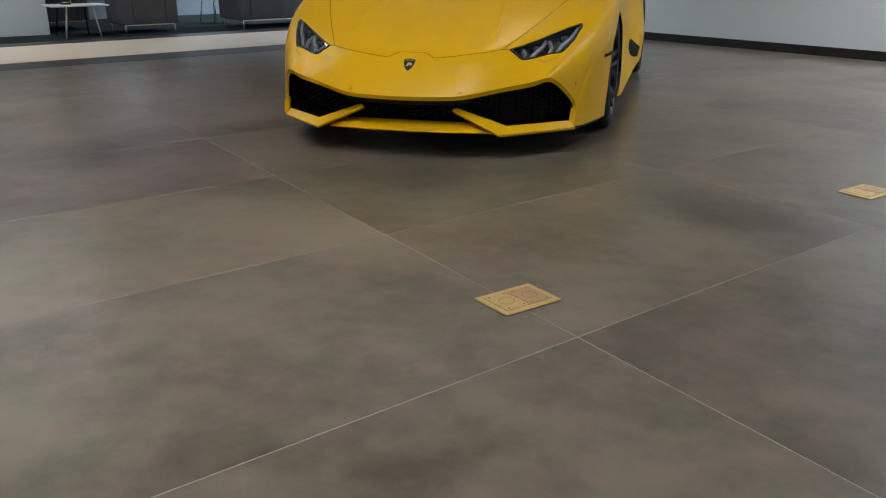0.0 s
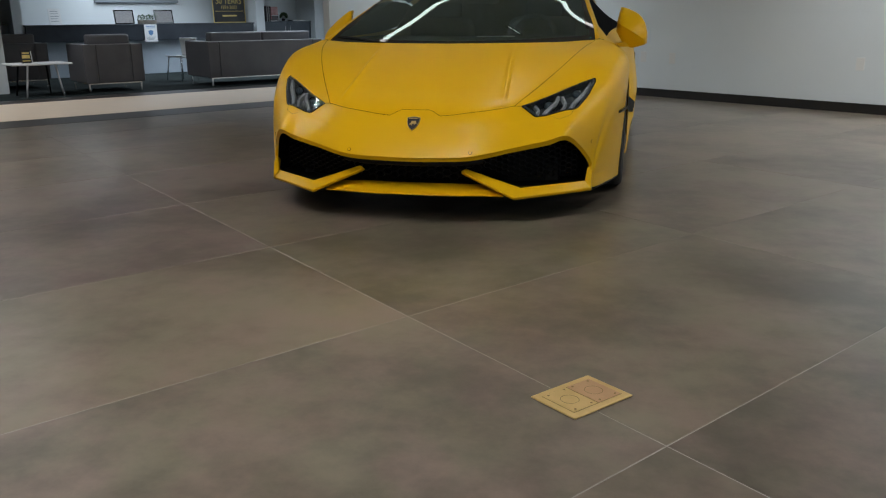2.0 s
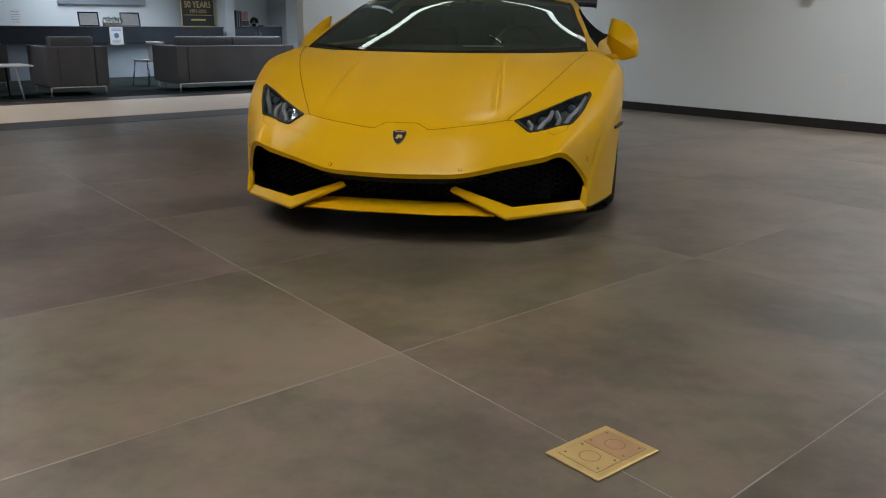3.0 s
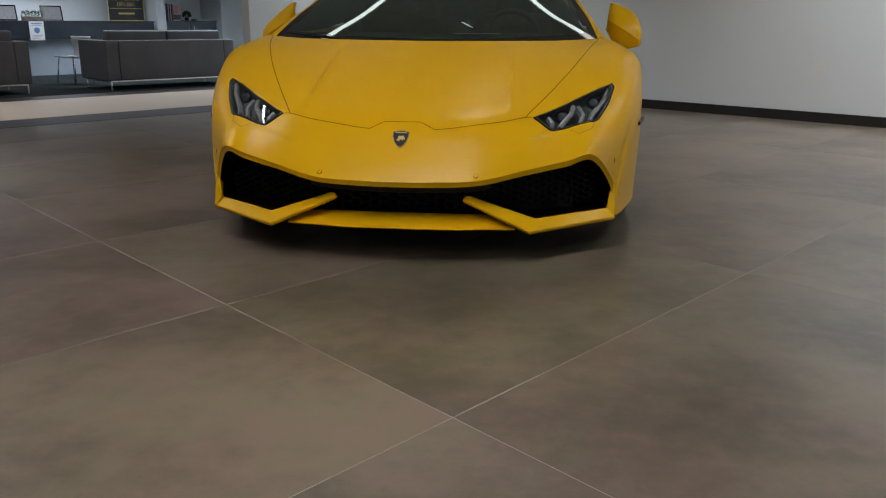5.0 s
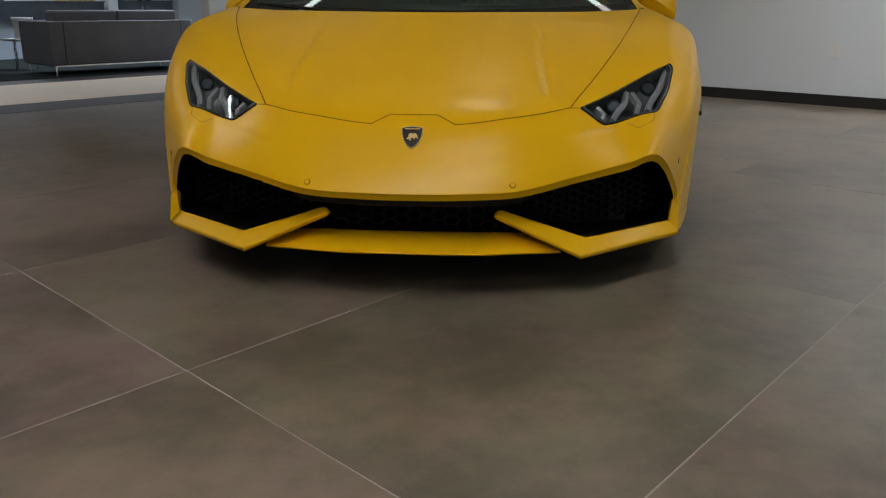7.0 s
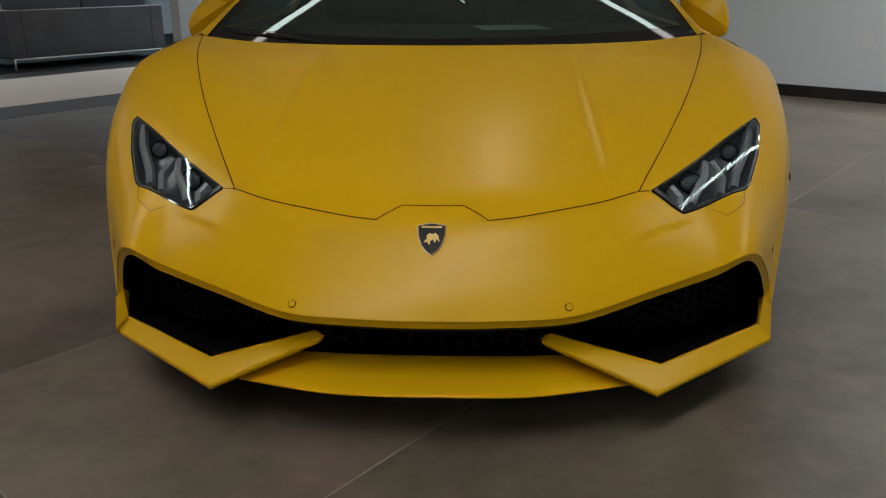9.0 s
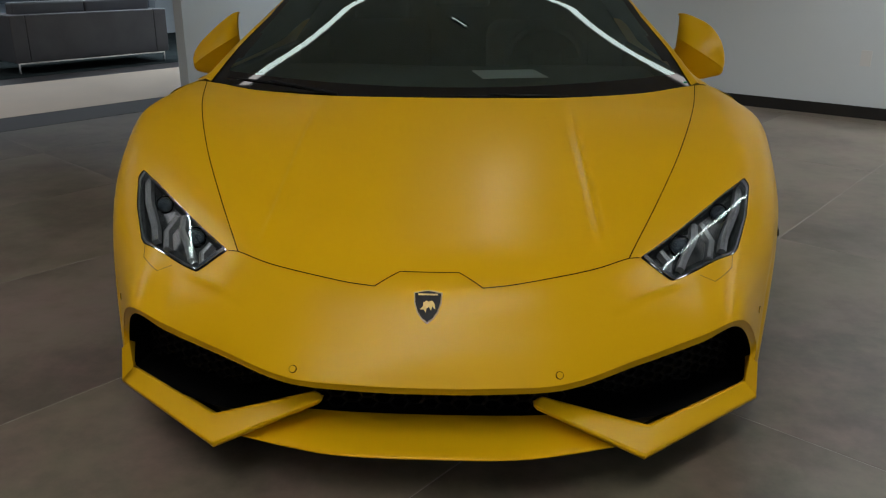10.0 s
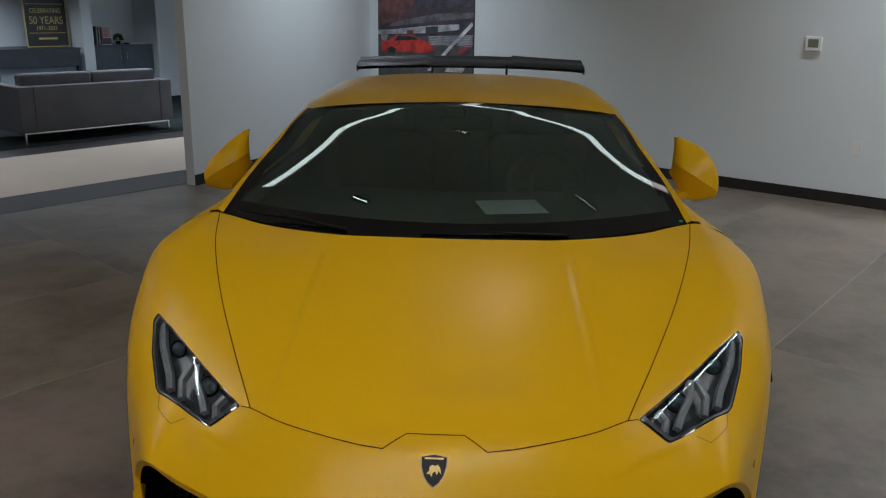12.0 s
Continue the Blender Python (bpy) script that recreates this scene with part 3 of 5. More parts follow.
sheet("windscreen_border", GLASSP, GLOSSBLACK, ws, frit)

P0 = [(0, 1.87, 1.174), (0, 2.12, 1.224), (0, 2.6, 1.240), (0, 3.2, 1.12), (0, 3.9, .97), (0, 4.42, .89)]
P1 = [(.33, 1.88, 1.164), (.325, 2.12, 1.215), (.32, 2.6, 1.232), (.32, 3.2, 1.11), (.36, 3.9, .96), (.40, 4.40, .885)]
P2 = [(.557, 1.913, 1.1435), (.568, 2.13, 1.191), (.57, 2.6, 1.200), (.58, 3.2, 1.06), (.60, 3.9, .94), (.66, 4.37, .88)]
P3 = [(.683, 1.955, 1.122), (.705, 2.17, 1.130), (.712, 2.6, 1.112), (.75, 3.2, .985), (.80, 3.9, .92), (.82, 4.34, .87)]
ROOF = loft(mirrored([P0, P1, P2, P3]), 12, 10)
sheet("roof", ROOF, YELLOW, car)
TAIL = [[(0, 4.42, .89), (0, 4.51, .65), (0, 4.47, .25)], [(.40, 4.40, .885), (.42, 4.50, .65), (.40, 4.47, .25)], [(.66, 4.37, .88), (.70, 4.48, .65), (.66, 4.465, .25)], [(.82, 4.345, .87), (.91, 4.45, .65), (.85, 4.46, .25)]]
sheet("rear_bumper", loft(mirrored(TAIL), 6, 8), YELLOW, car)

S0 = [(.866, 1.13, .848), (.86, 1.6, .862), (.855, 2.2, .875), (.89, 2.8, .89), (.94, 3.3, .90), (.94, 3.9, .89), (.82, 4.36, .87)]
S1 = [(.964, 1.135, .802), (.947, 1.6, .778), (.935, 2.2, .76), (.95, 2.8, .76), (.99, 3.3, .77), (.99, 3.9, .78), (.89, 4.42, .77)]
S2 = [(1.022, 1.15, .668), (1.000, 1.6, .62), (.955, 2.2, .60), (.955, 2.85, .60), (1.015, 3.3, .62), (1.015, 3.9, .64), (.90, 4.45, .64)]
S3 = [(1.040, 1.25, .40), (1.010, 1.6, .38), (.955, 2.2, .37), (.962, 2.86, .36), (1.045, 3.2, .38), (1.045, 3.9, .44), (.90, 4.46, .47)]
S4 = [(1.000, 1.40, .15), (1.018, 1.6, .13), (1.022, 2.2, .14), (1.030, 2.9, .16), (1.045, 3.3, .18), (1.02, 3.9, .20), (.85, 4.46, .25)]
for s in (-1, 1):
    SIDE = loft([[(s * x, y, z) for x, y, z in r] for r in (S0, S1, S2, S3, S4)], 16, 8)

    def not_arch(C):
        Y, Z = C[..., 1], C[..., 2]
        return ((Y - WHEEL_F) ** 2 + (Z - WHEEL_Z) ** 2 > .368 ** 2) & ((Y - WHEEL_R) ** 2 + (Z - WHEEL_Z) ** 2 > .375 ** 2)

    panel = sheet("side_panel", SIDE, YELLOW, car, not_arch, flip=s < 0)
    # the hexagonal side intake ahead of the rear wheel, and the side marker
    bm = bmesh.new()
    f = bm.faces.new([bm.verts.new((s * x, y, z)) for x, y, z in ((.976, 2.96, .385), (1.050, 3.115, .302), (1.040, 2.975, .236), (.975, 2.82, .272))])
    ex = bmesh.ops.extrude_face_region(bm, geom=[f])
    bmesh.ops.translate(bm, verts=[v for v in ex["geom"] if isinstance(v, bmesh.types.BMVert)], vec=(-s * .1, 0, 0))
    bmesh.ops.recalc_face_normals(bm, faces=bm.faces)
    part("side_intake", bm, MESHBLACK, panel)
    bm = bmesh.new()
    f = bm.faces.new([bm.verts.new((s * x, y, z)) for x, y, z in ((.990, .640, .486), (1.026, .80, .490), (1.028, .80, .508), (.992, .650, .500))])
    ex = bmesh.ops.extrude_face_region(bm, geom=[f])
    bmesh.ops.translate(bm, verts=[v for v in ex["geom"] if isinstance(v, bmesh.types.BMVert)], vec=(-s * .04, 0, 0))
    bmesh.ops.recalc_face_normals(bm, faces=bm.faces)
    part("side_marker", bm, GLOSSBLACK, car)
    # wheel arch lips
    for wy, rad in ((WHEEL_F, .372), (WHEEL_R, .378)):
        bm = bmesh.new()
        rows = []
        for a in np.radians(np.arange(-28, 209, 6)):
            c, sn = math.cos(a), math.sin(a)
            rows.append([bm.verts.new((s * x, wy + r * c, WHEEL_Z + r * sn)) for x, r in ((.70, rad), (.975, rad), (.990, rad - .010), (.97, rad - .02), (.70, rad - .02))])
        for a, b in zip(rows, rows[1:]):
            for k in range(4):
                bm.faces.new((a[k], b[k], b[k + 1], a[k + 1]))
        bmesh.ops.recalc_face_normals(bm, faces=bm.faces)
        part("wheel_arch_liner", bm, BLACK, car)
    pillar = loft([[(s * .818, 1.148, .848), (s * .784, 1.40, .939), (s * .729, 1.66, 1.031), (s * .673, 1.955, 1.127), (s * .698, 2.17, 1.132)],
                   [(s * .838, 1.150, .856), (s * .804, 1.40, .937), (s * .753, 1.665, 1.024), (s * .702, 1.96, 1.112), (s * .713, 2.2, 1.116)],
                   [(s * .850, 1.165, .850), (s * .819, 1.415, .915), (s * .773, 1.675, .998), (s * .724, 1.97, 1.082), (s * .728, 2.21, 1.095)]], 10, 4)
    sheet("windscreen_pillar", pillar, YELLOW, car, flip=s < 0)
    win = loft([[(s * .850, 1.165, .850), (s * .819, 1.415, .915), (s * .773, 1.675, .998), (s * .724, 1.97, 1.082), (s * .722, 2.3, 1.09), (s * .725, 2.7, 1.065), (s * .80, 3.2, .935)],
                [(s * .875, 1.17, .850), (s * .868, 1.45, .858), (s * .864, 1.7, .862), (s * .86, 2.0, .868), (s * .865, 2.4, .88), (s * .895, 2.8, .90), (s * .93, 3.3, .92)]], 6, 6)
    sheet("side_window", win, WINDOWDARK, car, lambda C: C[..., 1] > 1.47, flip=s < 0)
    sheet("pillar_trim", win - np.array([s * .014, 0, 0]), CABIN, car, lambda C: C[..., 1] > 1.2, flip=s < 0)
    sheet("quarter_panel", win, YELLOW, car, lambda C: C[..., 1] <= 1.47, flip=s < 0)
    # door mirror
    mir = new("door_mirror")
    mir.parent = car
    stations = [((.975, 2.00, 1.000), (.965, 1.965, .930), (.960, 1.955, .880)), ((.935, 1.950, 1.025), (.918, 1.875, .945), (.915, 1.885, .893)),
                ((.955, 1.920, 1.030), (.940, 1.808, .926), (.930, 1.850, .862)), ((1.005, 1.905, 1.012), (.988, 1.787, .897), (.962, 1.838, .812)),
                ((1.052, 1.885, .985), (1.036, 1.786, .868), (1.012, 1.828, .783)), ((1.092, 1.862, .935), (1.075, 1.797, .843), (1.060, 1.822, .790)),
                ((1.110, 1.838, .870), (1.102, 1.808, .824), (1.096, 1.818, .800)), ((1.113, 1.880, .840), (1.114, 1.860, .826), (1.112, 1.860, .812))]
    upper, lower, back = [], [], []
    if s < 0:
        # the passenger mirror sits folded a little lower
        stations = [((x, y, z - dz), cr, bt) for ((x, y, z), cr, bt), dz in zip(stations, (0, 0, .008, .026, .042, .036, .012, 0))]
    for tp, cr, bt in stations:
        tp, cr, bt = (Vector((s * x, y, z)) for x, y, z in (tp, cr, bt))
        tb, bb = tp + Vector((-s * (tp.x * s - 1.03) * .4, .10, (.90 - tp.z) * .25)), bt + Vector((-s * (bt.x * s - 1.03) * .4, .10, (.90 - bt.z) * .25))
        out = Vector((0, -.010, .006))
        upper.append([tuple(v) for v in (tb, tp + Vector((0, .02, .001)), tp, tp.lerp(cr, .15) + out * .3, tp.lerp(cr, .5) + out * .7, tp.lerp(cr, .93) + out * .1, cr)])
        lower.append([tuple(v) for v in (cr, cr.lerp(bt, .1), cr.lerp(bt, .5) + Vector((0, -.004, -.003)), bt, bt + Vector((0, .02, -.001)), bb)])
        back.append([tuple(bb), tuple(bb.lerp(tb, .5)), tuple(tb)])
    shell = sheet("mirror_shell", loft(upper, 4, 6), YELLOW, mir, flip=s > 0)
    sheet("lower_shell", loft(lower, 4, 6), YELLOW, shell, flip=s > 0)
    sheet("mirror_back", loft(back, 3, 6), GLOSSBLACK, mir, flip=s > 0)
    bm = bmesh.new()
    ends = [[bm.verts.new((s * x, y + dy, z + dz + tilt * dy)) for dy, dz in ((-hy, -hz), (hy, -hz), (hy, hz), (-hy, hz))]
            for x, y, z, hy, hz, tilt in ((1.000, 1.875, .808, .045, .020, .1), (.93, 1.84, .798, .034, .012, .1), (.878, 1.80, .800, .045, .014, .1))]
    for e, g in zip(ends, ends[1:]):
        for k in range(4):
            bm.faces.new((e[k], e[(k + 1) % 4], g[(k + 1) % 4], g[k]))
    bm.faces.new(ends[0]), bm.faces.new(ends[-1])
    bmesh.ops.recalc_face_normals(bm, faces=bm.faces)
    bmesh.ops.bevel(bm, geom=bm.edges[:], offset=.005, segments=3, profile=.5, affect="EDGES")
    part("mirror_arm", bm, YELLOW, mir, smooth=True)

# wipers along the foot of the windscreen
for a, b, c in (((-.745, 1.10, .866), (-.60, 1.095, .852), (-.36, 1.045, .824)), ((-.10, 1.02, .819), (.14, 1.025, .821), (.40, 1.04, .823))):
    wiper = new("wiper")
    wiper.parent = car
    part("blade", join(rod(a, b, .004, .006), rod(b, c, .006, .004)), GLOSSBLACK, wiper, smooth=True)
    part("arm", join(rod(Vector(b) + Vector((0, .004, .007)), Vector(c) + Vector((0, -.01, .0)), .004, .006)), BLACK, wiper, smooth=True)
part("inspection_sticker", box(.785, .797, 1.118, 1.121, .858, .864, .001), material("green_sticker", (.05, .3, .2), .5), ws)

# cabin


def shifted(bm, by):
    bmesh.ops.translate(bm, verts=bm.verts, vec=by)
    return bm


dash = loft(mirrored([[(0, 1.02, .74), (0, 1.10, .80), (0, 1.30, .855), (0, 1.52, .86), (0, 1.60, .80), (0, 1.62, .6)],
                      [(.40, 1.05, .74), (.40, 1.12, .80), (.40, 1.32, .855), (.40, 1.54, .865), (.40, 1.62, .81), (.40, 1.64, .6)],
                      [(.78, 1.14, .78), (.76, 1.2, .82), (.73, 1.38, .855), (.70, 1.56, .86), (.70, 1.63, .80), (.70, 1.65, .6)]]), 6, 8)
sheet("dashboard", dash, CABIN, car)
part("dash_paper", box(-.114, .114, -.106, .106, 0, .0015, 0, 2, Matrix.Translation((.210, 1.255, .866)) @ Matrix.Rotation(.19, 4, "Z")), PAPER, car, "white sheet lying on the dashboard")
steer = new("steering_wheel")
steer.parent = car
sm = Matrix.Translation((.37, 1.74, .850)) @ Matrix.Rotation(radians(62), 4, "X")
bm = bmesh.new()
tor = [[bm.verts.new(sm @ Vector(((.155 + .016 * math.cos(v)) * math.cos(u), (.155 + .016 * math.cos(v)) * math.sin(u), .016 * math.sin(v)))) for v in np.arange(8) * math.pi / 4] for u in np.arange(32) * math.pi / 16]
for a in range(32):
    for b in range(8):
        bm.faces.new((tor[a][b], tor[(a + 1) % 32][b], tor[(a + 1) % 32][(b + 1) % 8], tor[a][(b + 1) % 8]))
part("rim", bm, CABIN, steer, smooth=True)
part("hub", join(box(-.07, .07, -.05, .05, -.02, .03, .02, 2, sm), box(-.15, .15, -.018, .018, -.01, .01, .006, 2, sm), box(-.02, .02, -.15, 0, -.01, .01, .006, 2, sm)), CABIN, steer)
for x in (-.37, .37):
    seat = new("seat")
    seat.parent = car
    part("backrest", box(x - .24, x + .24, 2.25, 2.42, .35, .98, .07, 3), CABIN, seat, smooth=True)
    part("headrest", box(x - .13, x + .13, 2.36, 2.46, .92, 1.10, .04, 3), CABIN, seat, smooth=True)
    part("cushion", box(x - .25, x + .25, 1.75, 2.3, .28, .45, .06, 3), CABIN, seat, smooth=True)
part("bulkhead", join(shifted(prism([(-.84, .25), (.84, .25), (.84, .86), (.70, 1.05), (.60, 1.12), (-.60, 1.12), (-.70, 1.05), (-.84, .86)], .06, .01), (0, 2.62, 0)), box(-.83, .83, 1.2, 2.7, .2, .28, .02)), CABIN, car)
sheet("headliner", ROOF - np.array([0, 0, .02]), CABIN, car, lambda C: C[..., 1] < 2.66)
for s in (-1, 1):
    part("door_trim", box(s * .84 - .02, s * .84 + .02, 1.3, 2.7, .3, .85, .01), CABIN, car)
rv = new("rear_view_mirror")
rv.parent = car
part("mirror_glass_case", box(-.11, .11, -.02, .02, -.03, .03, .015, 3, Matrix.Translation((.03, 1.78, 1.095)) @ Matrix.Rotation(.15, 4, "Z")), CABIN, rv, smooth=True)
part("stem", rod((.03, 1.79, 1.11), (.03, 1.80, 1.15), .01), CABIN, rv)

# floor pan and dark inner body
part("underbody", join(box(-.70, .70, .34, 4.3, .11, .28, .02), box(-.66, .66, .45, 1.0, .28, .50, .02), box(-.70, .70, 1.45, 3.1, .12, .30), box(-.70, .70, 4.05, 4.4, .2, .8)), BLACK, car)

# lower lip: two angled blades and the centre splitter
for s in (-1, 1):
    OT = ((.846, .338, .246), (.871, .337, .224))
    OB, OL, BT = [((.836, .322, .176), (.870, .311, .140)), ((.539, .085, .174), (.518, .002, .140)), ((.275, .047, .266), (.262, .026, .252))]
    rows = []
    for (p0, q0), (p1, q1), n in ((OT, OB, 6), (OB, OL, 14), (OL, BT, 14)):
        for t in np.linspace(0, 1, n):
            p, q = Vector(p0).lerp(Vector(p1), t), Vector(q0).lerp(Vector(q1), t)
            d = q - p
            rows.append([(s * v.x, v.y, v.z) for v in (p + Vector((0, .05, -.03)), p + Vector((0, .012, -.004)), p + Vector((0, .003, 0)), p + d * .05, p + d * .12, p + d * .5, p + d * .88, p + d * .96,
                                                       q + Vector((0, .002, -.005)), q + Vector((0, .008, -.013)), q + Vector((0, .02, -.015)), q + Vector((0, .06, -.016)))])
    rows = np.array(rows)
    blade = sheet("lip_blade", rows[:20], YELLOW, car, flip=s > 0)
    tip = np.repeat(rows[-1:].mean(axis=1, keepdims=True) + np.array([-s * .012, -.002, .004]), rows.shape[1], axis=1)
    rows = np.concatenate([rows, rows[-1:] * .6 + tip * .4 + np.array([-s * .006, 0, 0]), tip])
    sheet("inner_arm", rows[20:], YELLOW, blade, flip=s > 0)
    bm = bmesh.new()
    rows = []
    for q in (Vector((s * .985, .74, .128)), Vector((s * .945, .58, .128)), Vector((s * .868, .335, .128)), Vector((s * .524, .036, .126))):
        rows.append([bm.verts.new(q + Vector(d)) for d in ((0, 0, .002), (0, 0, -.005), (0, .12, -.008), (0, .12, .002))])
    for a, b in zip(rows, rows[1:]):
        for k in range(4):
            bm.faces.new((a[k], b[k], b[(k + 1) % 4], a[(k + 1) % 4]))
    bmesh.ops.recalc_face_normals(bm, faces=bm.faces)
    part("lip_underside", bm, BLACK, car)

lip0 = [(0, .11, .178), (0, .02, .168), (0, -.040, .158), (0, -.046, .146), (0, .02, .134)]
lip1 = [(.2, .115, .178), (.2, .028, .168), (.2, -.030, .156), (.2, -.036, .144), (.2, .03, .132)]
lip2 = [(.34, .12, .176), (.34, .045, .165), (.33, .002, .154), (.33, -.004, .142), (.33, .05, .130)]
lip3 = [(.46, .14, .160), (.46, .10, .152), (.46, .06, .142), (.46, .055, .132), (.46, .10, .124)]
sheet("splitter", loft(mirrored([lip0, lip1, lip2, lip3]), 6, 8), YELLOW, car)

# dark mouth behind the bumper: lining, back and honeycomb grilles
edge = [r[0] for r in (R0, R1, R2, R3, R4, R5, R6, RB)]
sheet("intake_roof", loft(mirrored([[(x, y + .002, z), (x * .99, y + .05, z + .012), (x * .97, y + .17, z + .01)] for x, y, z in edge]), 4, 6), MESHBLACK, car)
low = [(0, .10, .180), (.2, .105, .180), (.34, .12, .178), (.50, .12, .172), (.65, .19, .168), (.79, .295, .170), (.825, .325, .174), (.836, .335, .176), (.850, .345, .200)]
sheet("intake_floor", loft(mirrored([[(x, y, z), (x * .99, y + .08, z), (x * .97, y + .2, z)] for x, y, z in low]), 4, 6), MESHBLACK, car)
sheet("intake_back", loft(mirrored([[(x0 * .97, max(y0, y1) + .15, z0 + .02), (x0 * .97, max(y0, y1) + .15, (z0 + z1) / 2), (x0 * .97, max(y0, y1) + .15, z1 - .02)] for (x0, y0, z0), (x1, y1, z1) in zip(edge, low)]), 2, 6), MESHBLACK, car)
bar = [(0, .035, .302), (.15, .037, .304), (.30, .045, .312), (.36, .062, .322)]
sheet("grille_bar", loft(mirrored([[(x, y - .012, z + .006), (x, y - .014, z - .006), (x, y - .010, z - .024), (x, y + .01, z - .028)] for x, y, z in bar]), 4, 8), BLACK, car)


def honeycomb(origin, along, length, height, radius, inside, thick=.0028, depth=.012):
    """A pierced hexagon grille standing on a line, joined into one mesh."""
    along = Vector(along).normalized()
    back = Vector((-along.y, along.x, 0))
    back = back if back.y > 0 else -back
    bm = bmesh.new()
    nx, nz = int(length / (radius * 1.5)) + 2, int(height / (radius * 1.2)) + 2
    for i in range(nx):
        for j in range(nz):
            cx, cz = i * radius * 1.5, j * radius * 1.25 + (radius * .625 if i % 2 else 0)
            if not inside(cx, cz):
                continue
            for ring_r in ((radius * .96, radius * .96 - thick),):
                o, q = [], []
                for a in range(6):
                    ca, sa = math.cos(a * math.pi / 3), math.sin(a * math.pi / 3) * .72
                    for r, lst in ((ring_r[0], o), (ring_r[1], q)):
                        b = Vector(origin) + along * (cx + r * ca) + Vector((0, 0, cz + r * sa))
                        lst.append((bm.verts.new(b), bm.verts.new(b + back * depth)))
                for a in range(6):
                    c = (a + 1) % 6
                    bm.faces.new((o[a][0], o[c][0], q[c][0], q[a][0]))
                    bm.faces.new((q[a][0], q[c][0], q[c][1], q[a][1]))
                    bm.faces.new((o[a][0], o[c][0], o[c][1], o[a][1]))
    return bm


for s in (-1, 1):
    part("side_grille", honeycomb((s * .37, .125, .195), (s * .47, .27, 0), .53, .2, .021,
                                  lambda u, w: .012 + max(0, (.13 - u) * .55) - .01 < w < .115 + u * .13 and u < .5), GRILLE, car, "black honeycomb grille")
part("centre_grille", honeycomb((-.31, .125, .195), (1, 0, 0), .62, .09, .026, lambda u, w: w < .085), GRILLE, car, "black honeycomb grille")

# rear wing on two posts
wing = new("rear_wing")
wing.parent = car
wing["label"] = "carbon-fibre rear wing on two thin posts"
foil = [[(x, 4.14 + .03 * (x / .78) ** 2, 1.178 - .018 * (abs(x) / .78) ** 2 - h), (x, 4.24, 1.202 - .02 * (abs(x) / .78) ** 2 - h * .3), (x, 4.36, 1.212 - .022 * (abs(x) / .78) ** 2), (x, 4.44 - .02 * (x / .78) ** 2, 1.232 - .026 * (abs(x) / .78) ** 2),
         (x, 4.44 - .02 * (x / .78) ** 2, 1.222 - .026 * (abs(x) / .78) ** 2), (x, 4.28, 1.176 - .02 * (abs(x) / .78) ** 2), (x, 4.145 + .03 * (x / .78) ** 2, 1.166 - .018 * (abs(x) / .78) ** 2 - h)]
        for x, h in ((-.775, .025), (-.745, .006), (-.4, 0), (0, 0), (.4, 0), (.755, .006), (.79, .025))]
sheet("wing_blade", loft(foil, 6, 6), CARBON, wing)
for lo, hi in ((-.79, -.26), (.30, .80)):
    cap = [[(x * 1.006, y - .004, z + .007) for x, y, z in r] for r in foil if lo < r[0][0] < hi]
    inner = lo if abs(lo) < abs(hi) else hi
    cap.insert(0 if inner == lo else len(cap), [(inner, y - .004, z + .007) for _, y, z in foil[3]])
    sheet("wing_cap", loft(cap, 6, 6), CARBON, wing)
for x in (-.255, .262):
    part("post", box(x - .006, x + .006, 4.17, 4.34, .90, 1.19, .003), BLACK, wing)

# wheels
for wy in (WHEEL_F, WHEEL_R):
    for s in (-1, 1):
        wheel = new("wheel")
        wheel.parent = car
        x1 = 1.008 if wy == WHEEL_F else 1.028
        wid = .245 if wy == WHEEL_F else .305

        def lathe(prof, n=48):
            bm = bmesh.new()
            rows = [[bm.verts.new((s * x, wy + r * math.cos(a), WHEEL_Z + r * math.sin(a))) for x, r in prof] for a in np.arange(n) * 2 * math.pi / n]
            for i in range(n):
                for k in range(len(prof) - 1):
                    bm.faces.new((rows[i][k], rows[(i + 1) % n][k], rows[(i + 1) % n][k + 1], rows[i][k + 1]))
            bmesh.ops.recalc_face_normals(bm, faces=bm.faces)
            return bm

        part("tyre", lathe([(x1 - wid, .27), (x1 - wid, .315), (x1 - wid + .02, .338), (x1 - wid + .05, .342), (x1 - .05, .342), (x1 - .02, .337), (x1 - .003, .318), (x1, .295), (x1 - .008, .268)]), RUBBER, wheel, smooth=True)
        part("rim", lathe([(x1 - .006, .270), (x1 - .002, .266), (x1 - .006, .256), (x1 - .03, .25), (x1 - wid + .01, .245)]), RIM, wheel, smooth=True)
        part("brake_disc", lathe([(x1 - .12, .02), (x1 - .12, .18), (x1 - .15, .18), (x1 - .15, .02)], 32), SILVER, wheel)
        for k in range(10):
            a = (k // 2) * 2 * math.pi / 5 + (.16 if k % 2 else -.16) + .3
            hub, outw = (x1 - .075, .05), (x1 - .018, .258)
            c0, c1 = (Vector((s * x, wy + r * math.cos(a), WHEEL_Z + r * math.sin(a))) for x, r in (hub, outw))
            m = Matrix.Translation((c0 + c1) / 2) @ (c1 - c0).to_track_quat("Z", "X").to_matrix().to_4x4()
            part("spoke", box(-.012, .012, -.014, .014, -(c1 - c0).length / 2, (c1 - c0).length / 2, .004, 2, m), GLOSSBLACK, wheel)
            part("spoke_edge", box(-.0135, -.0105, -.010, .010, -(c1 - c0).length * .45, (c1 - c0).length * .5, .001, 1, m), SILVER, wheel, "bright machined spoke edge")
        part("hub_cap", lathe([(x1 - .06, .001), (x1 - .06, .035), (x1 - .075, .06), (x1 - .1, .065)], 24), GLOSSBLACK, wheel, smooth=True)

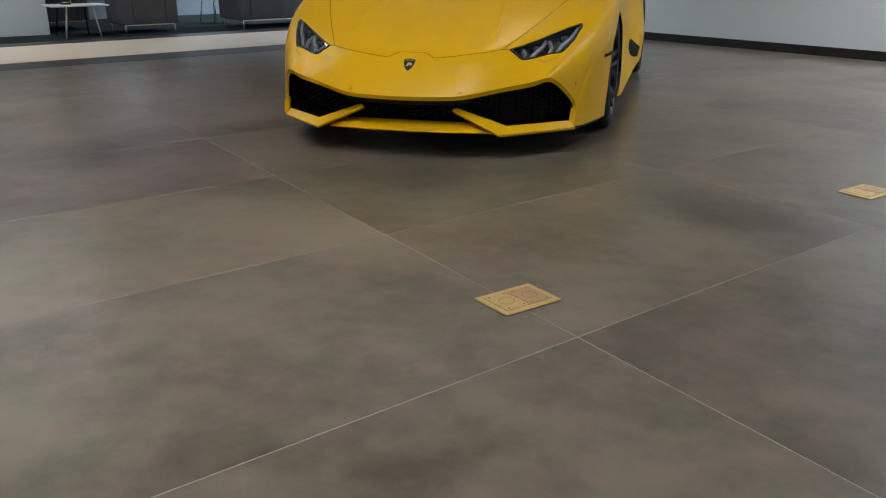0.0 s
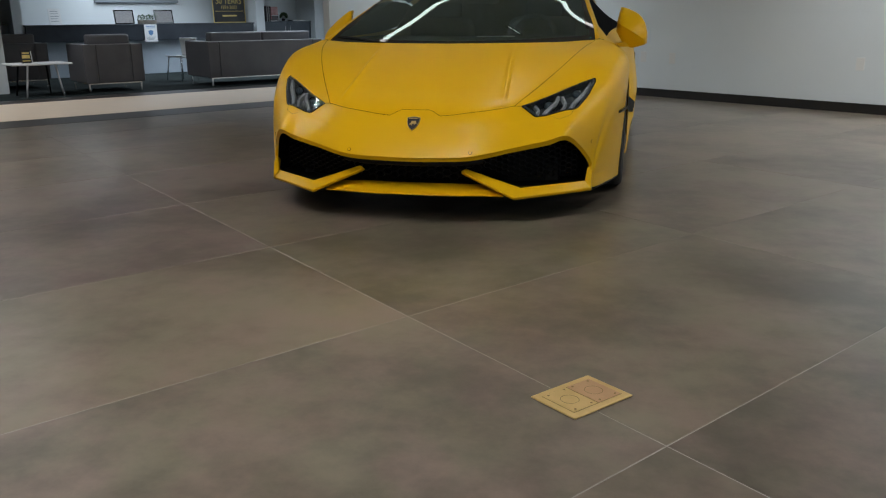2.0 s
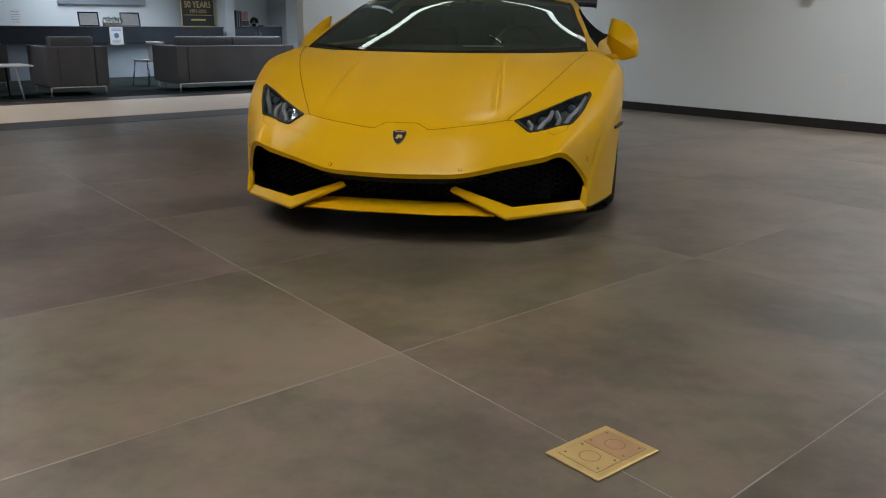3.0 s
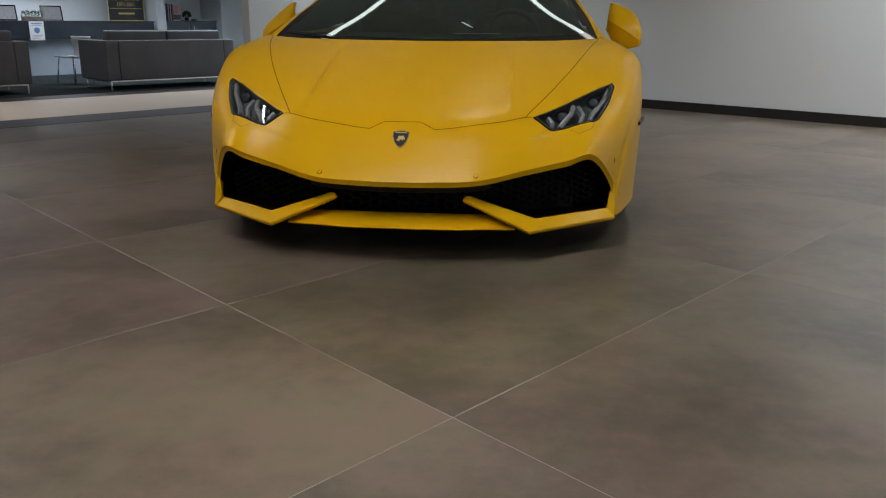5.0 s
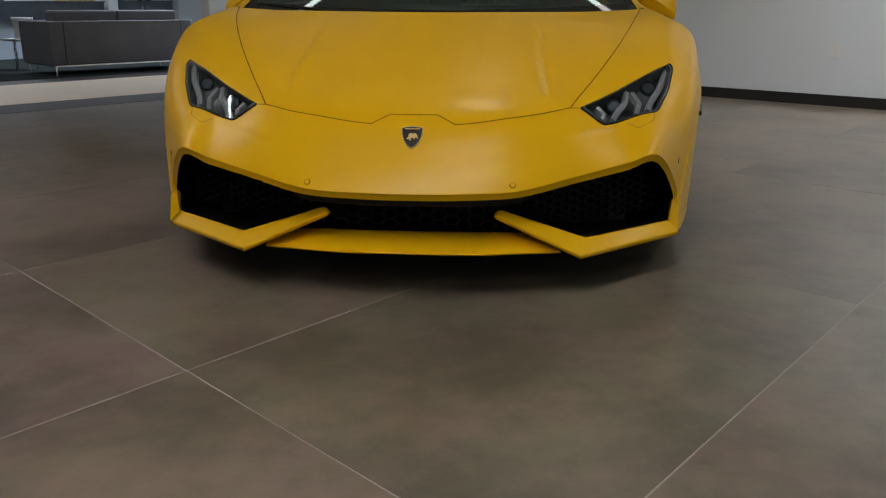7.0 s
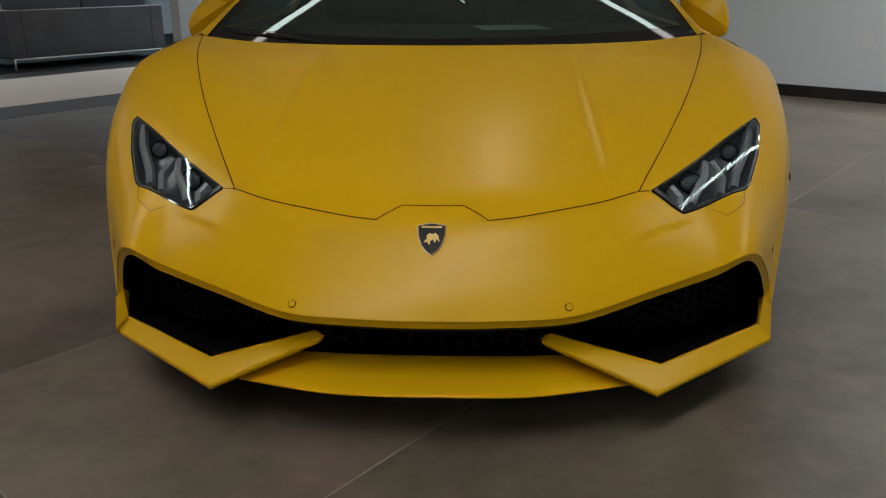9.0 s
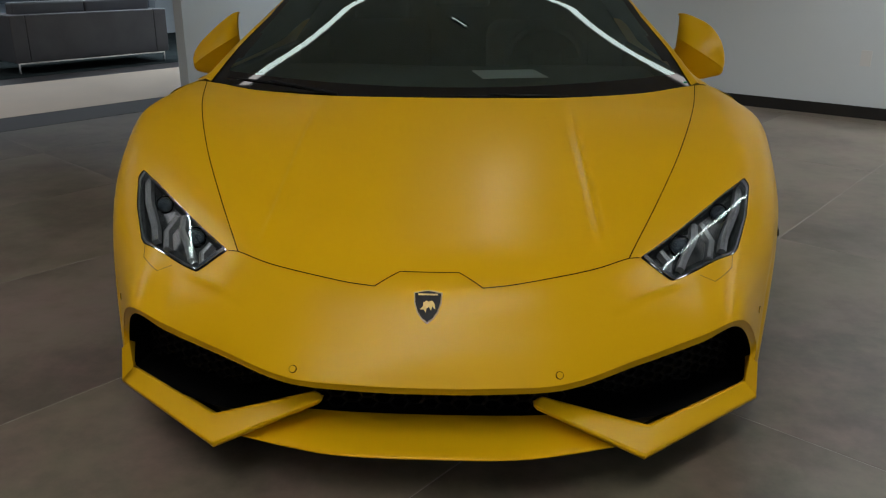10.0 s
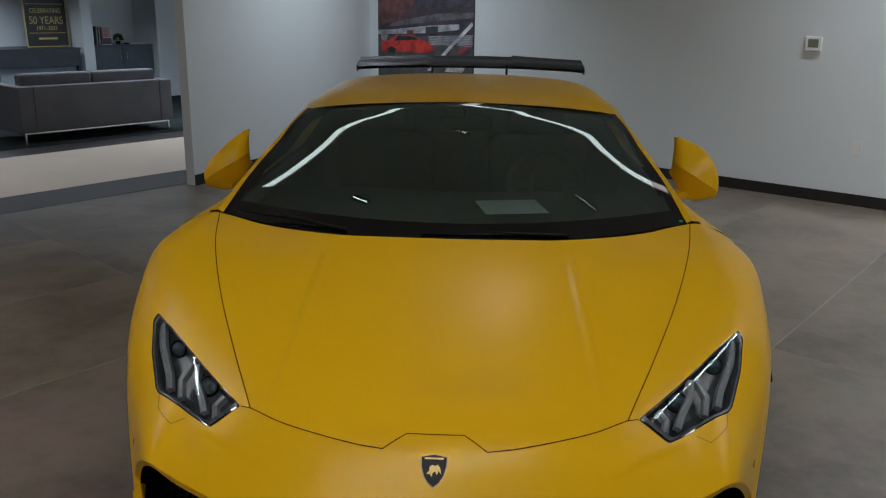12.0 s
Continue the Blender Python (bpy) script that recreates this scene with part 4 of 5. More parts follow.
# ---------------------------------------------------------------- ceiling lights, some added unseen


def strip_light(a0, b0, a1, b1, watts, colour=(1.0, .96, .91), spread=150):
    p, q = room(a0, b0, CEIL), room(a1, b1, CEIL)
    o = thing("strip_light", "long slim white strip light, mirrored in the car or added unseen", "ceiling light", Matrix.Translation(p) @ Matrix.Rotation(math.atan2(q.y - p.y, q.x - p.x), 4, "Z"), "ceiling lights")
    n = (q - p).length
    part("housing", box(0, n, -.07, .07, -.05, 0, .004), WHITE, o)
    part("diffuser", box(.01, n - .01, -.058, .058, -.056, -.0505), TUBE, o)
    lamp_ = area_lamp("strip_lamp", (p + q) / 2 - Vector((0, 0, .06)), (p + q) / 2 - Vector((0, 0, 1)), n, .1, watts, colour, spread)
    lamp_.matrix_world = Matrix.Translation((p + q) / 2 - Vector((0, 0, .06))) @ Matrix.Rotation(math.atan2(q.y - p.y, q.x - p.x), 4, "Z")


def cell_light(a, b):
    o = thing("cell_light", "short black recessed light with a row of small cells", "ceiling light", at(a, b, CEIL, 90), "ceiling lights")
    part("trim", box(-.105, .105, -.025, .025, -.012, 0, .003), BLACK, o)
    for k in range(9):
        bm = bmesh.new()
        bmesh.ops.create_cone(bm, cap_ends=True, segments=10, radius1=.0065, radius2=.0065, depth=.004, matrix=Matrix.Translation((-.08 + k * .02, 0, -.013)))
        part("cell", bm, DOT, o)
    return o


def at(a, b, z=0.0, turned=0.0):
    return Matrix.Translation(room(a, b, z)) @ Matrix.Rotation(TH + radians(turned), 4, "Z")


# strips placed from their reflections in the windscreen and headlights
strip_light(1.55, 3.56, 3.3, 3.56, .9)
strip_light(-2.4, 3.25, -.6, 3.25, 36, (1.0, .985, .955), 114)
strip_light(4.02, .55, 4.02, 3.2, 1.3)
# unseen strip added to brighten the east wall
strip_light(5.45, -3.4, 5.45, .7, 90, (.90, .955, 1.0), 118)
# placed from its reflection in the headlight cover
strip_light(1.4, -2.2, 4.6, -2.2, 38, (1.0, .985, .955))
# unseen strips added to brighten the floor, lounge and partition
strip_light(-7.4, -3.0, -3.0, -3.0, 74)
strip_light(-3.6, -1.0, -.6, -1.0, 68, (1.0, .985, .955))
strip_light(-3.2, 8.1, .2, 8.1, 68, (.90, .95, 1.0))
strip_light(4.0, 4.95, 5.5, 5.3, 38, (.80, .91, 1.0), 108)
strip_light(6.6, 8.1, 8.6, 8.1, 125, (.70, .84, 1.0))
for a, b in ((1.59, 2.41), (2.97, .89), (2.75, 2.18)):
    cell_light(a, b)


def spotlight(a, b, target, watts, cone):
    """A small black can under the ceiling, added unseen to put highlights on the car."""
    o = thing("spotlight", "small black can, added unseen for the highlights on the car", "ceiling light", Matrix.Translation(room(a, b, CEIL)), "spotlights")
    p = room(a, b, CEIL - .12)
    d = bpy.data.lights.new("spot_lamp", "SPOT")
    d.spot_size, d.spot_blend, d.shadow_soft_size, d.energy, d.color = radians(cone), 1.0, 0, watts, (1.0, .98, .95)
    new("spot_lamp", d).matrix_world = look(p, Vector(target))
    way = (Vector(target) - p).normalized()
    part("base", rod((0, 0, -.012), (0, 0, 0), .04, .045, 24), BLACK, o)
    part("stem", rod((0, 0, -.09), (0, 0, -.01), .008), BLACK, o)
    c = Vector((0, 0, -.12))
    part("can", rod(c - way * .085, c - way * .012, .03, .034, 24), BLACK, o, smooth=False)


# added lamps: one for the bonnet's highlight, two for the bumper's
spotlight(1.75, 1.12, (.15, .45, .65), 25, 42)
spotlight(-1.70, .06, (-.2, .08, .47), 6, 75)
spotlight(-1.20, -.90, (.1, .03, .42), 6, 75)

# ---------------------------------------------------------------- wall fittings in the showroom


def east(b, z):
    """A place on the east wall with x along the wall, y out of it."""
    return Matrix.Translation(room(6.225 - .0078 * b, b, z)) @ Matrix.Rotation(TH + .0078 + math.pi / 2, 4, "Z")


def flat(x0, x1, z0, z1, y0, y1, bevel=0.0):
    return box(x0, x1, y0, y1, z0, z1, bevel)


for b, z in ((.700, .483), (2.935, .468), (3.355, .475)):
    o = thing("wall_outlet", "blank white plastic cover plate low on the white wall", "outlet", east(b, z), "wall outlets")
    part("cover_plate", flat(-.042, .042, -.063, .063, 0, .006, .0025), PLASTIC, o)
    part("blank_insert", flat(-.019, .019, -.036, .036, .0055, .0072, .0008), PLASTIC, o)
t_ = thing("thermostat", "white wall thermostat with a grey-green display", "thermostat", east(1.148, 1.312))
part("case", flat(-.065, .065, -.060, .060, 0, .026, .006), PLASTIC, t_)
part("display", flat(-.042, .042, -.028, .040, .0255, .0275), material("lcd_green", (.20, .21, .14), .3), t_, "grey-green display")
part("button_strip", flat(-.045, .045, -.050, -.038, .0255, .028, .001), WHITE, t_)

# racing poster on the east wall, built from flat coloured shapes
po = thing("wall_poster", "large poster of a red car on a racetrack", "poster", east(5.485, 0))
INK = varied(material("poster_dark", (.03, .028, .035), .35), (.016, .014, .02), (.085, .06, .07), 5, 30)
part("sheet", flat(-.735, .735, .60, 2.55, 0, .012, .002), INK, po)
PRINTS = (("stand_roof", (.045, .040, .055), [(-.13, 1.55), (.73, 1.58), (.73, 2.5), (-.20, 2.5)]),
          ("crowd_patch", (.13, .055, .055), [(-.73, 1.36), (-.30, 1.44), (-.12, 1.66), (-.20, 2.5), (-.73, 2.5)]),
          ("stand_shade", (.10, .09, .11), [(-.56, 1.34), (.36, 1.43), (.73, 1.46), (.73, 1.52), (.20, 1.50), (-.48, 1.40)]),
          ("barrier", (.34, .35, .39), [(-.73, 1.25), (.04, 1.28), (.53, 1.33), (.53, 1.39), (.10, 1.37), (-.50, 1.31), (-.73, 1.30)]),
          ("track", (.07, .066, .074), [(-.73, .78), (.73, .78), (.73, 1.27), (-.73, 1.22)]),
          ("kerb_band", (.20, .20, .22), [(.08, 1.15), (.73, 1.17), (.73, 1.28), (.06, 1.25)]),
          ("board", (.035, .035, .045), [(.03, 1.27), (.22, 1.28), (.22, 1.36), (.03, 1.35)]),
          ("board", (.04, .045, .06), [(.53, 1.29), (.73, 1.31), (.73, 1.43), (.53, 1.40)]),
          ("red_box", (.17, .05, .05), [(-.26, 1.245), (-.16, 1.25), (-.16, 1.31), (-.26, 1.305)]),
          ("pale_patch", (.30, .27, .27), [(-.68, 1.20), (-.60, 1.16), (-.56, 1.24), (-.62, 1.30), (-.68, 1.28)]),
          ("car_body", (.46, .035, .022), [(-.66, 1.05), (.08, 1.06), (.17, 1.10), (.12, 1.17), (-.04, 1.21), (-.14, 1.25), (-.42, 1.25), (-.52, 1.19), (-.67, 1.17)]),
          ("car_glass", (.018, .02, .03), [(-.46, 1.18), (-.07, 1.205), (-.16, 1.24), (-.40, 1.242)]),
          ("wheel_print", (.012, .012, .014), [(-.55, 1.04), (-.45, 1.04), (-.43, 1.09), (-.50, 1.12), (-.57, 1.09)]),
          ("lane_stripe", (.55, .55, .57), [(.06, .86), (.12, .86), (.73, 1.38), (.71, 1.42)]),
          ("white_patch", (.42, .38, .38), [(.33, .86), (.58, .86), (.66, .95), (.54, 1.02), (.40, .99)]),
          ("red_patch", (.26, .04, .035), [(.46, 1.07), (.70, 1.20), (.70, 1.15), (.56, 1.06)]))
for k, (nm, col, pts) in enumerate(PRINTS):
    bm = prism([(-x, z) for x, z in pts], .0004)
    bmesh.ops.translate(bm, verts=bm.verts, vec=(0, .0126 + .0007 * k, 0))
    m_ = varied(material("print_" + nm, col, .35), tuple(c * .6 for c in col), tuple(min(1, c * 1.5) for c in col), 9, 45, 1.4)
    part(nm, bm, m_, po)
for k in range(6):
    part("kerb_line", flat(-.72, -.10, 1.155 + k * .018, 1.161 + k * .018, .0242, .0244), bpy.data.materials["print_barrier"], po)

# brass floor boxes


def floor_plate():
    o = thing("floor_socket_plate", "brass floor socket plate with two hinged covers", "floor socket", group="floor sockets")
    part("frame", join(box(-.0825, .0825, -.1113, .1113, 0, .006, .004, 2)), BRASS, o)
    for y, metal, label in ((-.0458, BRASS, "hinged brass cover"), (.0458, COPPER, "hinged copper-tinted cover")):
        part("cover_gap", box(-.0605, .0605, y - .0452, y + .0452, .0058, .0064), BRASSLINE, o)
        lid = part("cover", box(-.0590, .0590, y - .0437, y + .0437, .006, .0078, .001), metal, o, label)
        bm = bmesh.new()
        ring_o, ring_i = [], []
        for a in np.arange(20) * math.pi / 10:
            for r, lst in ((.026, ring_o), (.024, ring_i)):
                lst.append((bm.verts.new((r * math.cos(a), y + r * math.sin(a), .0080)), bm.verts.new((r * math.cos(a), y + r * math.sin(a), .0076))))
        for a in range(20):
            c = (a + 1) % 20
            bm.faces.new((ring_o[a][0], ring_o[c][0], ring_i[c][0], ring_i[a][0]))
            bm.faces.new((ring_o[a][0], ring_o[a][1], ring_o[c][1], ring_o[c][0]))
            bm.faces.new((ring_i[a][0], ring_i[c][0], ring_i[c][1], ring_i[a][1]))
        part("port_ring", bm, BRASSLINE, lid)
        for x in (-.05, .05):
            for dy in (-.03, .03):
                bm = bmesh.new()
                bmesh.ops.create_cone(bm, cap_ends=True, segments=12, radius1=.0035, radius2=.003, depth=.0014, matrix=Matrix.Translation((x, y + dy, .0084)))
                part("screw", bm, BRASSLINE, lid)
    return o


fp = floor_plate()
turn = Matrix.Rotation(radians(-39.7), 4, "Z")
fp.matrix_world = Matrix.Translation((.9753, -1.8275, 0)) @ turn
copy_thing(fp, Matrix.Translation((2.272, -.168, 0)) @ turn)

# ---------------------------------------------------------------- lounge


def seat_unit(name, width, label, m, cushions, group):
    """Low tub-shaped seat on a chrome rail; its back stands at y = 0 and it faces +y."""
    o = thing(name, label, "sofa" if width > 1.4 else "armchair", m, group)
    w, d = width / 2, .88
    part("backrest", box(-w + .17, w - .17, 0, .17, .135, .648, .012, 3), LEATHER, o)
    for s in (-1, 1):
        arm = box(min(s * (w - .168), s * w), max(s * (w - .168), s * w), .0, d, .135, .648, .012, 3)
        part("armrest", arm, LEATHER, o)
        part("seam", box(s * (w - .169) - .002, s * (w - .169) + .002, -.001, .004, .15, .65), SEAM, o)
        for y in (.05, d - .06):
            part("leg", box(s * (w - .05) - .011, s * (w - .05) + .011, y - .011, y + .011, 0, .13, .003), CHROME, o)
        part("side_rail", box(s * (w - .05) - .011, s * (w - .05) + .011, .06, d - .06, .11, .13, .003), CHROME, o)
    part("front_rail", box(-w + .06, w - .06, .040, .060, .11, .132, .003), CHROME, o)
    part("back_rail", box(-w + .06, w - .06, d - .07, d - .05, .11, .132, .003), CHROME, o)
    span = (width - .40) / cushions
    for k in range(cushions):
        x = -w + .20 + k * span
        part("seat_cushion", box(x + .006, x + span - .006, .17, d, .20, .43, .03, 3), LEATHER, o)
        wide = (width - .23) / cushions
        part("back_cushion", box(-w + .115 + k * wide + .002, -w + .115 + (k + 1) * wide - .002, .172, .36, .56, .775, .028, 3), LEATHER, o)
    part("seat_base", box(-w + .17, w - .17, .1, d - .03, .13, .22, .01), LEATHER, o)
    return o


seat_unit("sofa", 1.90, "long grey leather sofa on a chrome rail base", at(3.77, 8.53, 0, -1.2), 2, "lounge seats")
seat_unit("armchair", .80, "square grey leather armchair on chrome legs", at(1.51, 8.705, 0, -2.4), 1, "lounge seats")
seat_unit("armchair", .80, "square grey leather armchair beside the white table", at(.63, 10.1), 1, "lounge seats")

tb = thing("side_table", "small white table on splayed metal legs", "table", at(.55, 8.85))
part("tabletop", box(-.37, .37, -.29, .29, .410, .430, .006, 2), WHITE, tb)
for x0, y0, x1, y1, mm in ((-.17, -.20, -.24, -.27, WHITE), (.17, -.20, .22, -.27, WHITE), (-.20, .16, -.25, .22, BLACK), (.15, .16, .18, .22, BLACK)):
    part("leg", rod((x0, y0, .41), (x1, y1, 0), .013, .010), mm, tb, smooth=True)
part("brace", box(-.2, .2, -.012, .012, .395, .41), CHROME, tb)

GOLDINK = varied(material("gold_ink", (.62, .45, .12), .45), (.56, .40, .10), (.68, .50, .16), 8, 60)
POSTBLACK = varied(material("poster_black", (.012, .012, .013), .4), (.010, .010, .011), (.02, .02, .02), 6, 60)


def words(name, body, size, m, parent, mat, depth=.0006, wide=1.0):
    cu = bpy.data.curves.new(name, "FONT")
    cu.body, cu.size, cu.align_x, cu.align_y, cu.extrude = body, size, "CENTER", "CENTER", depth
    tmp = bpy.data.objects.new(name, cu)
    scene.collection.objects.link(tmp)
    me = bpy.data.meshes.new_from_object(tmp.evaluated_get(bpy.context.evaluated_depsgraph_get()))
    bpy.data.objects.remove(tmp)
    me.transform(m @ Matrix.Diagonal((wide, 1, 1, 1)))
    me.materials.clear()
    me.materials.append(mat)
    ob = new(name, me)
    ob.parent = parent
    return ob


UPRIGHT = Matrix.Rotation(math.pi / 2, 4, "X")
sg = thing("counter_card", "small black and gold card standing on the white table", "sign", at(.43, 8.86, .430, 6))
part("card", box(-.065, .065, 0, .004, 0, .165, .001, 1, Matrix.Rotation(-.12, 4, "X")), POSTBLACK, sg)
part("stand", box(.067, .071, -.01, .05, 0, .15, .001, 1, Matrix.Rotation(-.12, 4, "X")), WHITE, sg)
for z, h, w in ((.13, .018, .09), (.085, .045, .10), (.03, .012, .10)):
    part("print_bar", box(-w / 2, w / 2, -.0012, 0, z - h / 2, z + h / 2, 0, 1, Matrix.Rotation(-.12, 4, "X")), GOLDINK, sg)

# console along the back wall
cs = thing("console_counter", "long dark navy console counter with a pale blue front", "counter", at(0, 0))
part("counter_fascia", box(1.24, 5.36, 12.06, 12.12, .60, .865, .004), NAVY, cs)
part("countertop", box(1.22, 5.38, 12.055, 12.94, .862, .885, .003), NAVY, cs)
part("front_panel", box(1.24, 5.36, 12.20, 12.24, .006, .62, .002), PALE, cs)
part("end_panel", box(5.34, 5.38, 12.12, 12.94, .006, .862, .003), NAVY, cs)
part("soffit", box(1.24, 5.36, 12.10, 12.22, .60, .612), NAVY, cs)
room_box("pillar_left", 1.07, 1.22, 12.1, 12.95, 0, CEIL, WALL, "white pillar between the alcove and the counter", "pillar")
room_box("pillar_right", 5.50, 5.68, 12.2, 12.95, 0, CEIL, WALL, "white pillar beside the alcove", "pillar")
room_box("wall_alcove", 6.83, 9.0, 12.2, 12.95, 0, CEIL, WALL, "pale wall beside the alcove", "wall")


def cabinet(a0, a1, label):
    o = thing("cabinet", label, "cabinet", at((a0 + a1) / 2, 12.36), "alcove cabinets")
    w = (a1 - a0) / 2
    part("body", box(-w, w, .02, .56, .006, .875, .003), SLATE, o)
    part("top", box(-w - .005, w + .005, -.005, .56, .875, .9, .003), SLATE, o)
    for s in (-1, 1):
        dr = part("door", box(min(s * .004, s * (w - .01)), max(s * .004, s * (w - .01)), 0, .02, .05, .865, .003), SLATE, o)
        part("handle", join(rod((s * .055, -.025, .66), (s * .055, -.025, .80), .006), rod((s * .055, -.025, .67), (s * .055, 0, .67), .005), rod((s * .055, -.025, .79), (s * .055, 0, .79), .005)), CHROME, dr, "bright bar handle")
    return o


cabinet(5.70, 6.82, "slate blue two-door cabinet in a white alcove")
cabinet(-.10, 1.06, "slate blue two-door cabinet beside the white pillar")

# things on the cabinets and the counter
for k, (col, wd) in enumerate((((.03, .03, .035), .018), ((.5, .48, .47), .012), ((.04, .04, .05), .02), ((.62, .60, .6), .01), ((.02, .02, .02), .016), ((.30, .10, .10), .014))):
    o = thing("magazine", "glossy magazine standing upright on the cabinet", "magazine", at(5.86 + k * .022, 12.46, .9, 4), "magazines")
    part("cover", box(-wd / 2, wd / 2, 0, .21, 0, .30 - .008 * (k % 3), .001), material("magazine_cover_%s" % "abcdef"[k], col, .3), o)
o = thing("magazine", "glossy magazine with a pink picture leaning on the cabinet", "magazine", at(6.03, 12.44, .9, -14), "magazines")
part("cover", box(-.085, .085, 0, .008, 0, .29, .001, 1, Matrix.Rotation(-.16, 4, "X")), PAPER, o)
part("picture", box(-.08, .08, -.0012, 0, .12, .285, 0, 1, Matrix.Rotation(-.16, 4, "X")), varied(material("pink_print", (.5, .25, .24), .3), (.42, .2, .2), (.6, .36, .34), 14, 60), o)
part("caption_block", box(-.08, .08, -.0012, 0, .01, .11, 0, 1, Matrix.Rotation(-.16, 4, "X")), varied(material("dark_print", (.05, .04, .05), .3), (.03, .03, .04), (.12, .10, .10), 30, 90), o)

LEAF = varied(material("leaf_green", (.03, .06, .022), .55), (.02, .045, .015), (.05, .09, .035), 20, 120)


def tuft(rad, n, flat_=1.0, seed=3):
    rnd = random.Random(seed)
    bm = bmesh.new()
    for _ in range(n):
        u, v = rnd.uniform(0, 2 * math.pi), rnd.uniform(-.35, 1)
        c = math.sqrt(max(0, 1 - v * v))
        d = Vector((c * math.cos(u), c * math.sin(u), v * flat_))
        p = d * rad * rnd.uniform(.55, 1.05)
        side_ = d.cross(Vector((rnd.random(), rnd.random(), rnd.random()))).normalized() * rad * .16
        tip = p + d * rad * .35
        a, b, c_, e = (bm.verts.new(q) for q in (p, p + d * rad * .15 + side_, tip, p + d * rad * .15 - side_))
        bm.faces.new((a, b, c_, e))
    return bm


o = thing("potted_plant", "small round green plant in a dark pot", "plant", at(6.30, 12.56, .9))
bm = tuft(.07, 420)
bmesh.ops.translate(bm, verts=bm.verts, vec=(0, 0, .09))
part("foliage", bm, LEAF, o)
part("pot", rod((0, 0, 0), (0, 0, .055), .032, .042, 20), BLACK, o)
o = thing("paper_stack", "flat stack of papers on the cabinet top", "papers", at(6.58, 12.52, .9))
for k in range(3):
    part("sheet", box(-.14 + k * .01, .15 - k * .008, -.1, .1, k * .006, k * .006 + .005), PAPER, o)
o = thing("desk_tray", "small dark tray beside the plant", "tray", at(6.42, 12.50, .9))
part("tray", box(-.045, .045, -.04, .04, 0, .022, .006), BLACK, o)

MESHGREY = varied(material("grey_mesh_print", (.17, .16, .16), .6), (.13, .125, .125), (.21, .20, .20), 40, 300)
for a in (3.01, 3.745):
    o = thing("picture_frame", "black framed grey picture leaning on the counter", "picture frame", at(a, 12.44, .885), "framed pictures")
    lean_ = Matrix.Rotation(-.22, 4, "X")
    for x0, x1, z0, z1 in ((-.175, .175, 0, .018), (-.175, .175, .232, .25), (-.175, -.157, .018, .232), (.157, .175, .018, .232)):
        part("frame_bar", box(x0, x1, -.008, .012, z0, z1, .002, 1, lean_), GLOSSBLACK, o)
    part("picture", box(-.157, .157, .001, .006, .018, .232, 0, 1, lean_), MESHGREY, o)
o = thing("planter_box", "low planter with a row of small green succulents", "plant", at(3.40, 12.40, .885))
part("trough", box(-.16, .16, -.05, .05, 0, .065, .006), varied(material("stone_trough", (.10, .09, .075), .8), (.07, .06, .05), (.15, .13, .10), 20, 120), o)
for k in range(6):
    bm = tuft(.04, 90, 1.5, 10 + k)
    bmesh.ops.translate(bm, verts=bm.verts, vec=(-.13 + k * .052, .01 * (-1) ** k, .085 + .012 * (k % 2)))
    part("succulent", bm, LEAF, o)
NOTICE = material("notice_blue", (.10, .22, .42), .5)
INKGREY = material("grey_ink", (.25, .27, .30), .6)
o = thing("notice_sheet", "white notice with a blue emblem on the counter front", "notice", at(3.315, 12.05, .575))
part("sheet", box(-.115, .115, -.006, 0, 0, .30, .001), PAPER, o)
part("print_bar", box(-.085, .085, -.0075, -.006, .262, .275), NOTICE, o)
part("print_bar", box(-.085, .085, -.0075, -.006, .235, .245), NOTICE, o)
part("emblem", prism([(-.045, .185), (-.04, .135), (0, .105), (.04, .135), (.045, .185), (0, .205)], .0015), NOTICE, o).location = (0, -.0078, 0)
for k in range(3):
    part("print_bar", box(-.08, .08 - .02 * k, -.0075, -.006, .075 - .022 * k, .082 - .022 * k), INKGREY, o)
o = thing("notice_sheet", "white printed sheet leaning at the back of the counter", "notice", at(1.83, 12.44, .885))
part("sheet", box(-.10, .10, -.003, .003, 0, .275, .001, 1, Matrix.Rotation(-.2, 4, "X")), PAPER, o)
for k in range(5):
    part("print_bar", box(-.07, .05 + .01 * (k % 3), -.0042, -.003, .225 - .042 * k, .233 - .042 * k, 0, 1, Matrix.Rotation(-.2, 4, "X")), INKGREY, o)
o = thing("wall_screen", "wide grey wall screen above the counter", "screen", at(3.45, 12.95))
part("panel", box(-.78, .78, -.05, 0, 1.26, 2.15, .006), varied(material("screen_grey", (.24, .27, .30), .35), (.22, .25, .28), (.27, .30, .33), 2, 60), o)

# anniversary poster standing on the counter
ps = thing("anniversary_poster", "black and gold anniversary poster in a gold frame", "poster", at(5.095, 12.52, .885))
ln_ = Matrix.Rotation(-.04, 4, "X")
part("board", box(-.325, .325, 0, .012, .012, 1.02, .001, 1, ln_), POSTBLACK, ps)
for x0, x1, z0, z1 in ((-.338, .338, 0, .014), (-.338, .338, 1.018, 1.032), (-.338, -.325, .014, 1.018), (.325, .338, .014, 1.018)):
    part("frame_bar", box(x0, x1, -.006, .014, z0, z1, .002, 1, ln_), GOLDINK, ps)
for body, size, z, w in (("CELEBRATING", .098, .555, .80), ("50 YEARS", .165, .405, .80), ("1971-2021", .088, .285, .92)):
    words("lettering", body, size, ln_ @ Matrix.Translation((0, -.0012, z)) @ UPRIGHT, ps, GOLDINK, .001, w)
part("rule", box(-.29, .29, -.0016, 0, .212, .22, 0, 1, ln_), GOLDINK, ps)
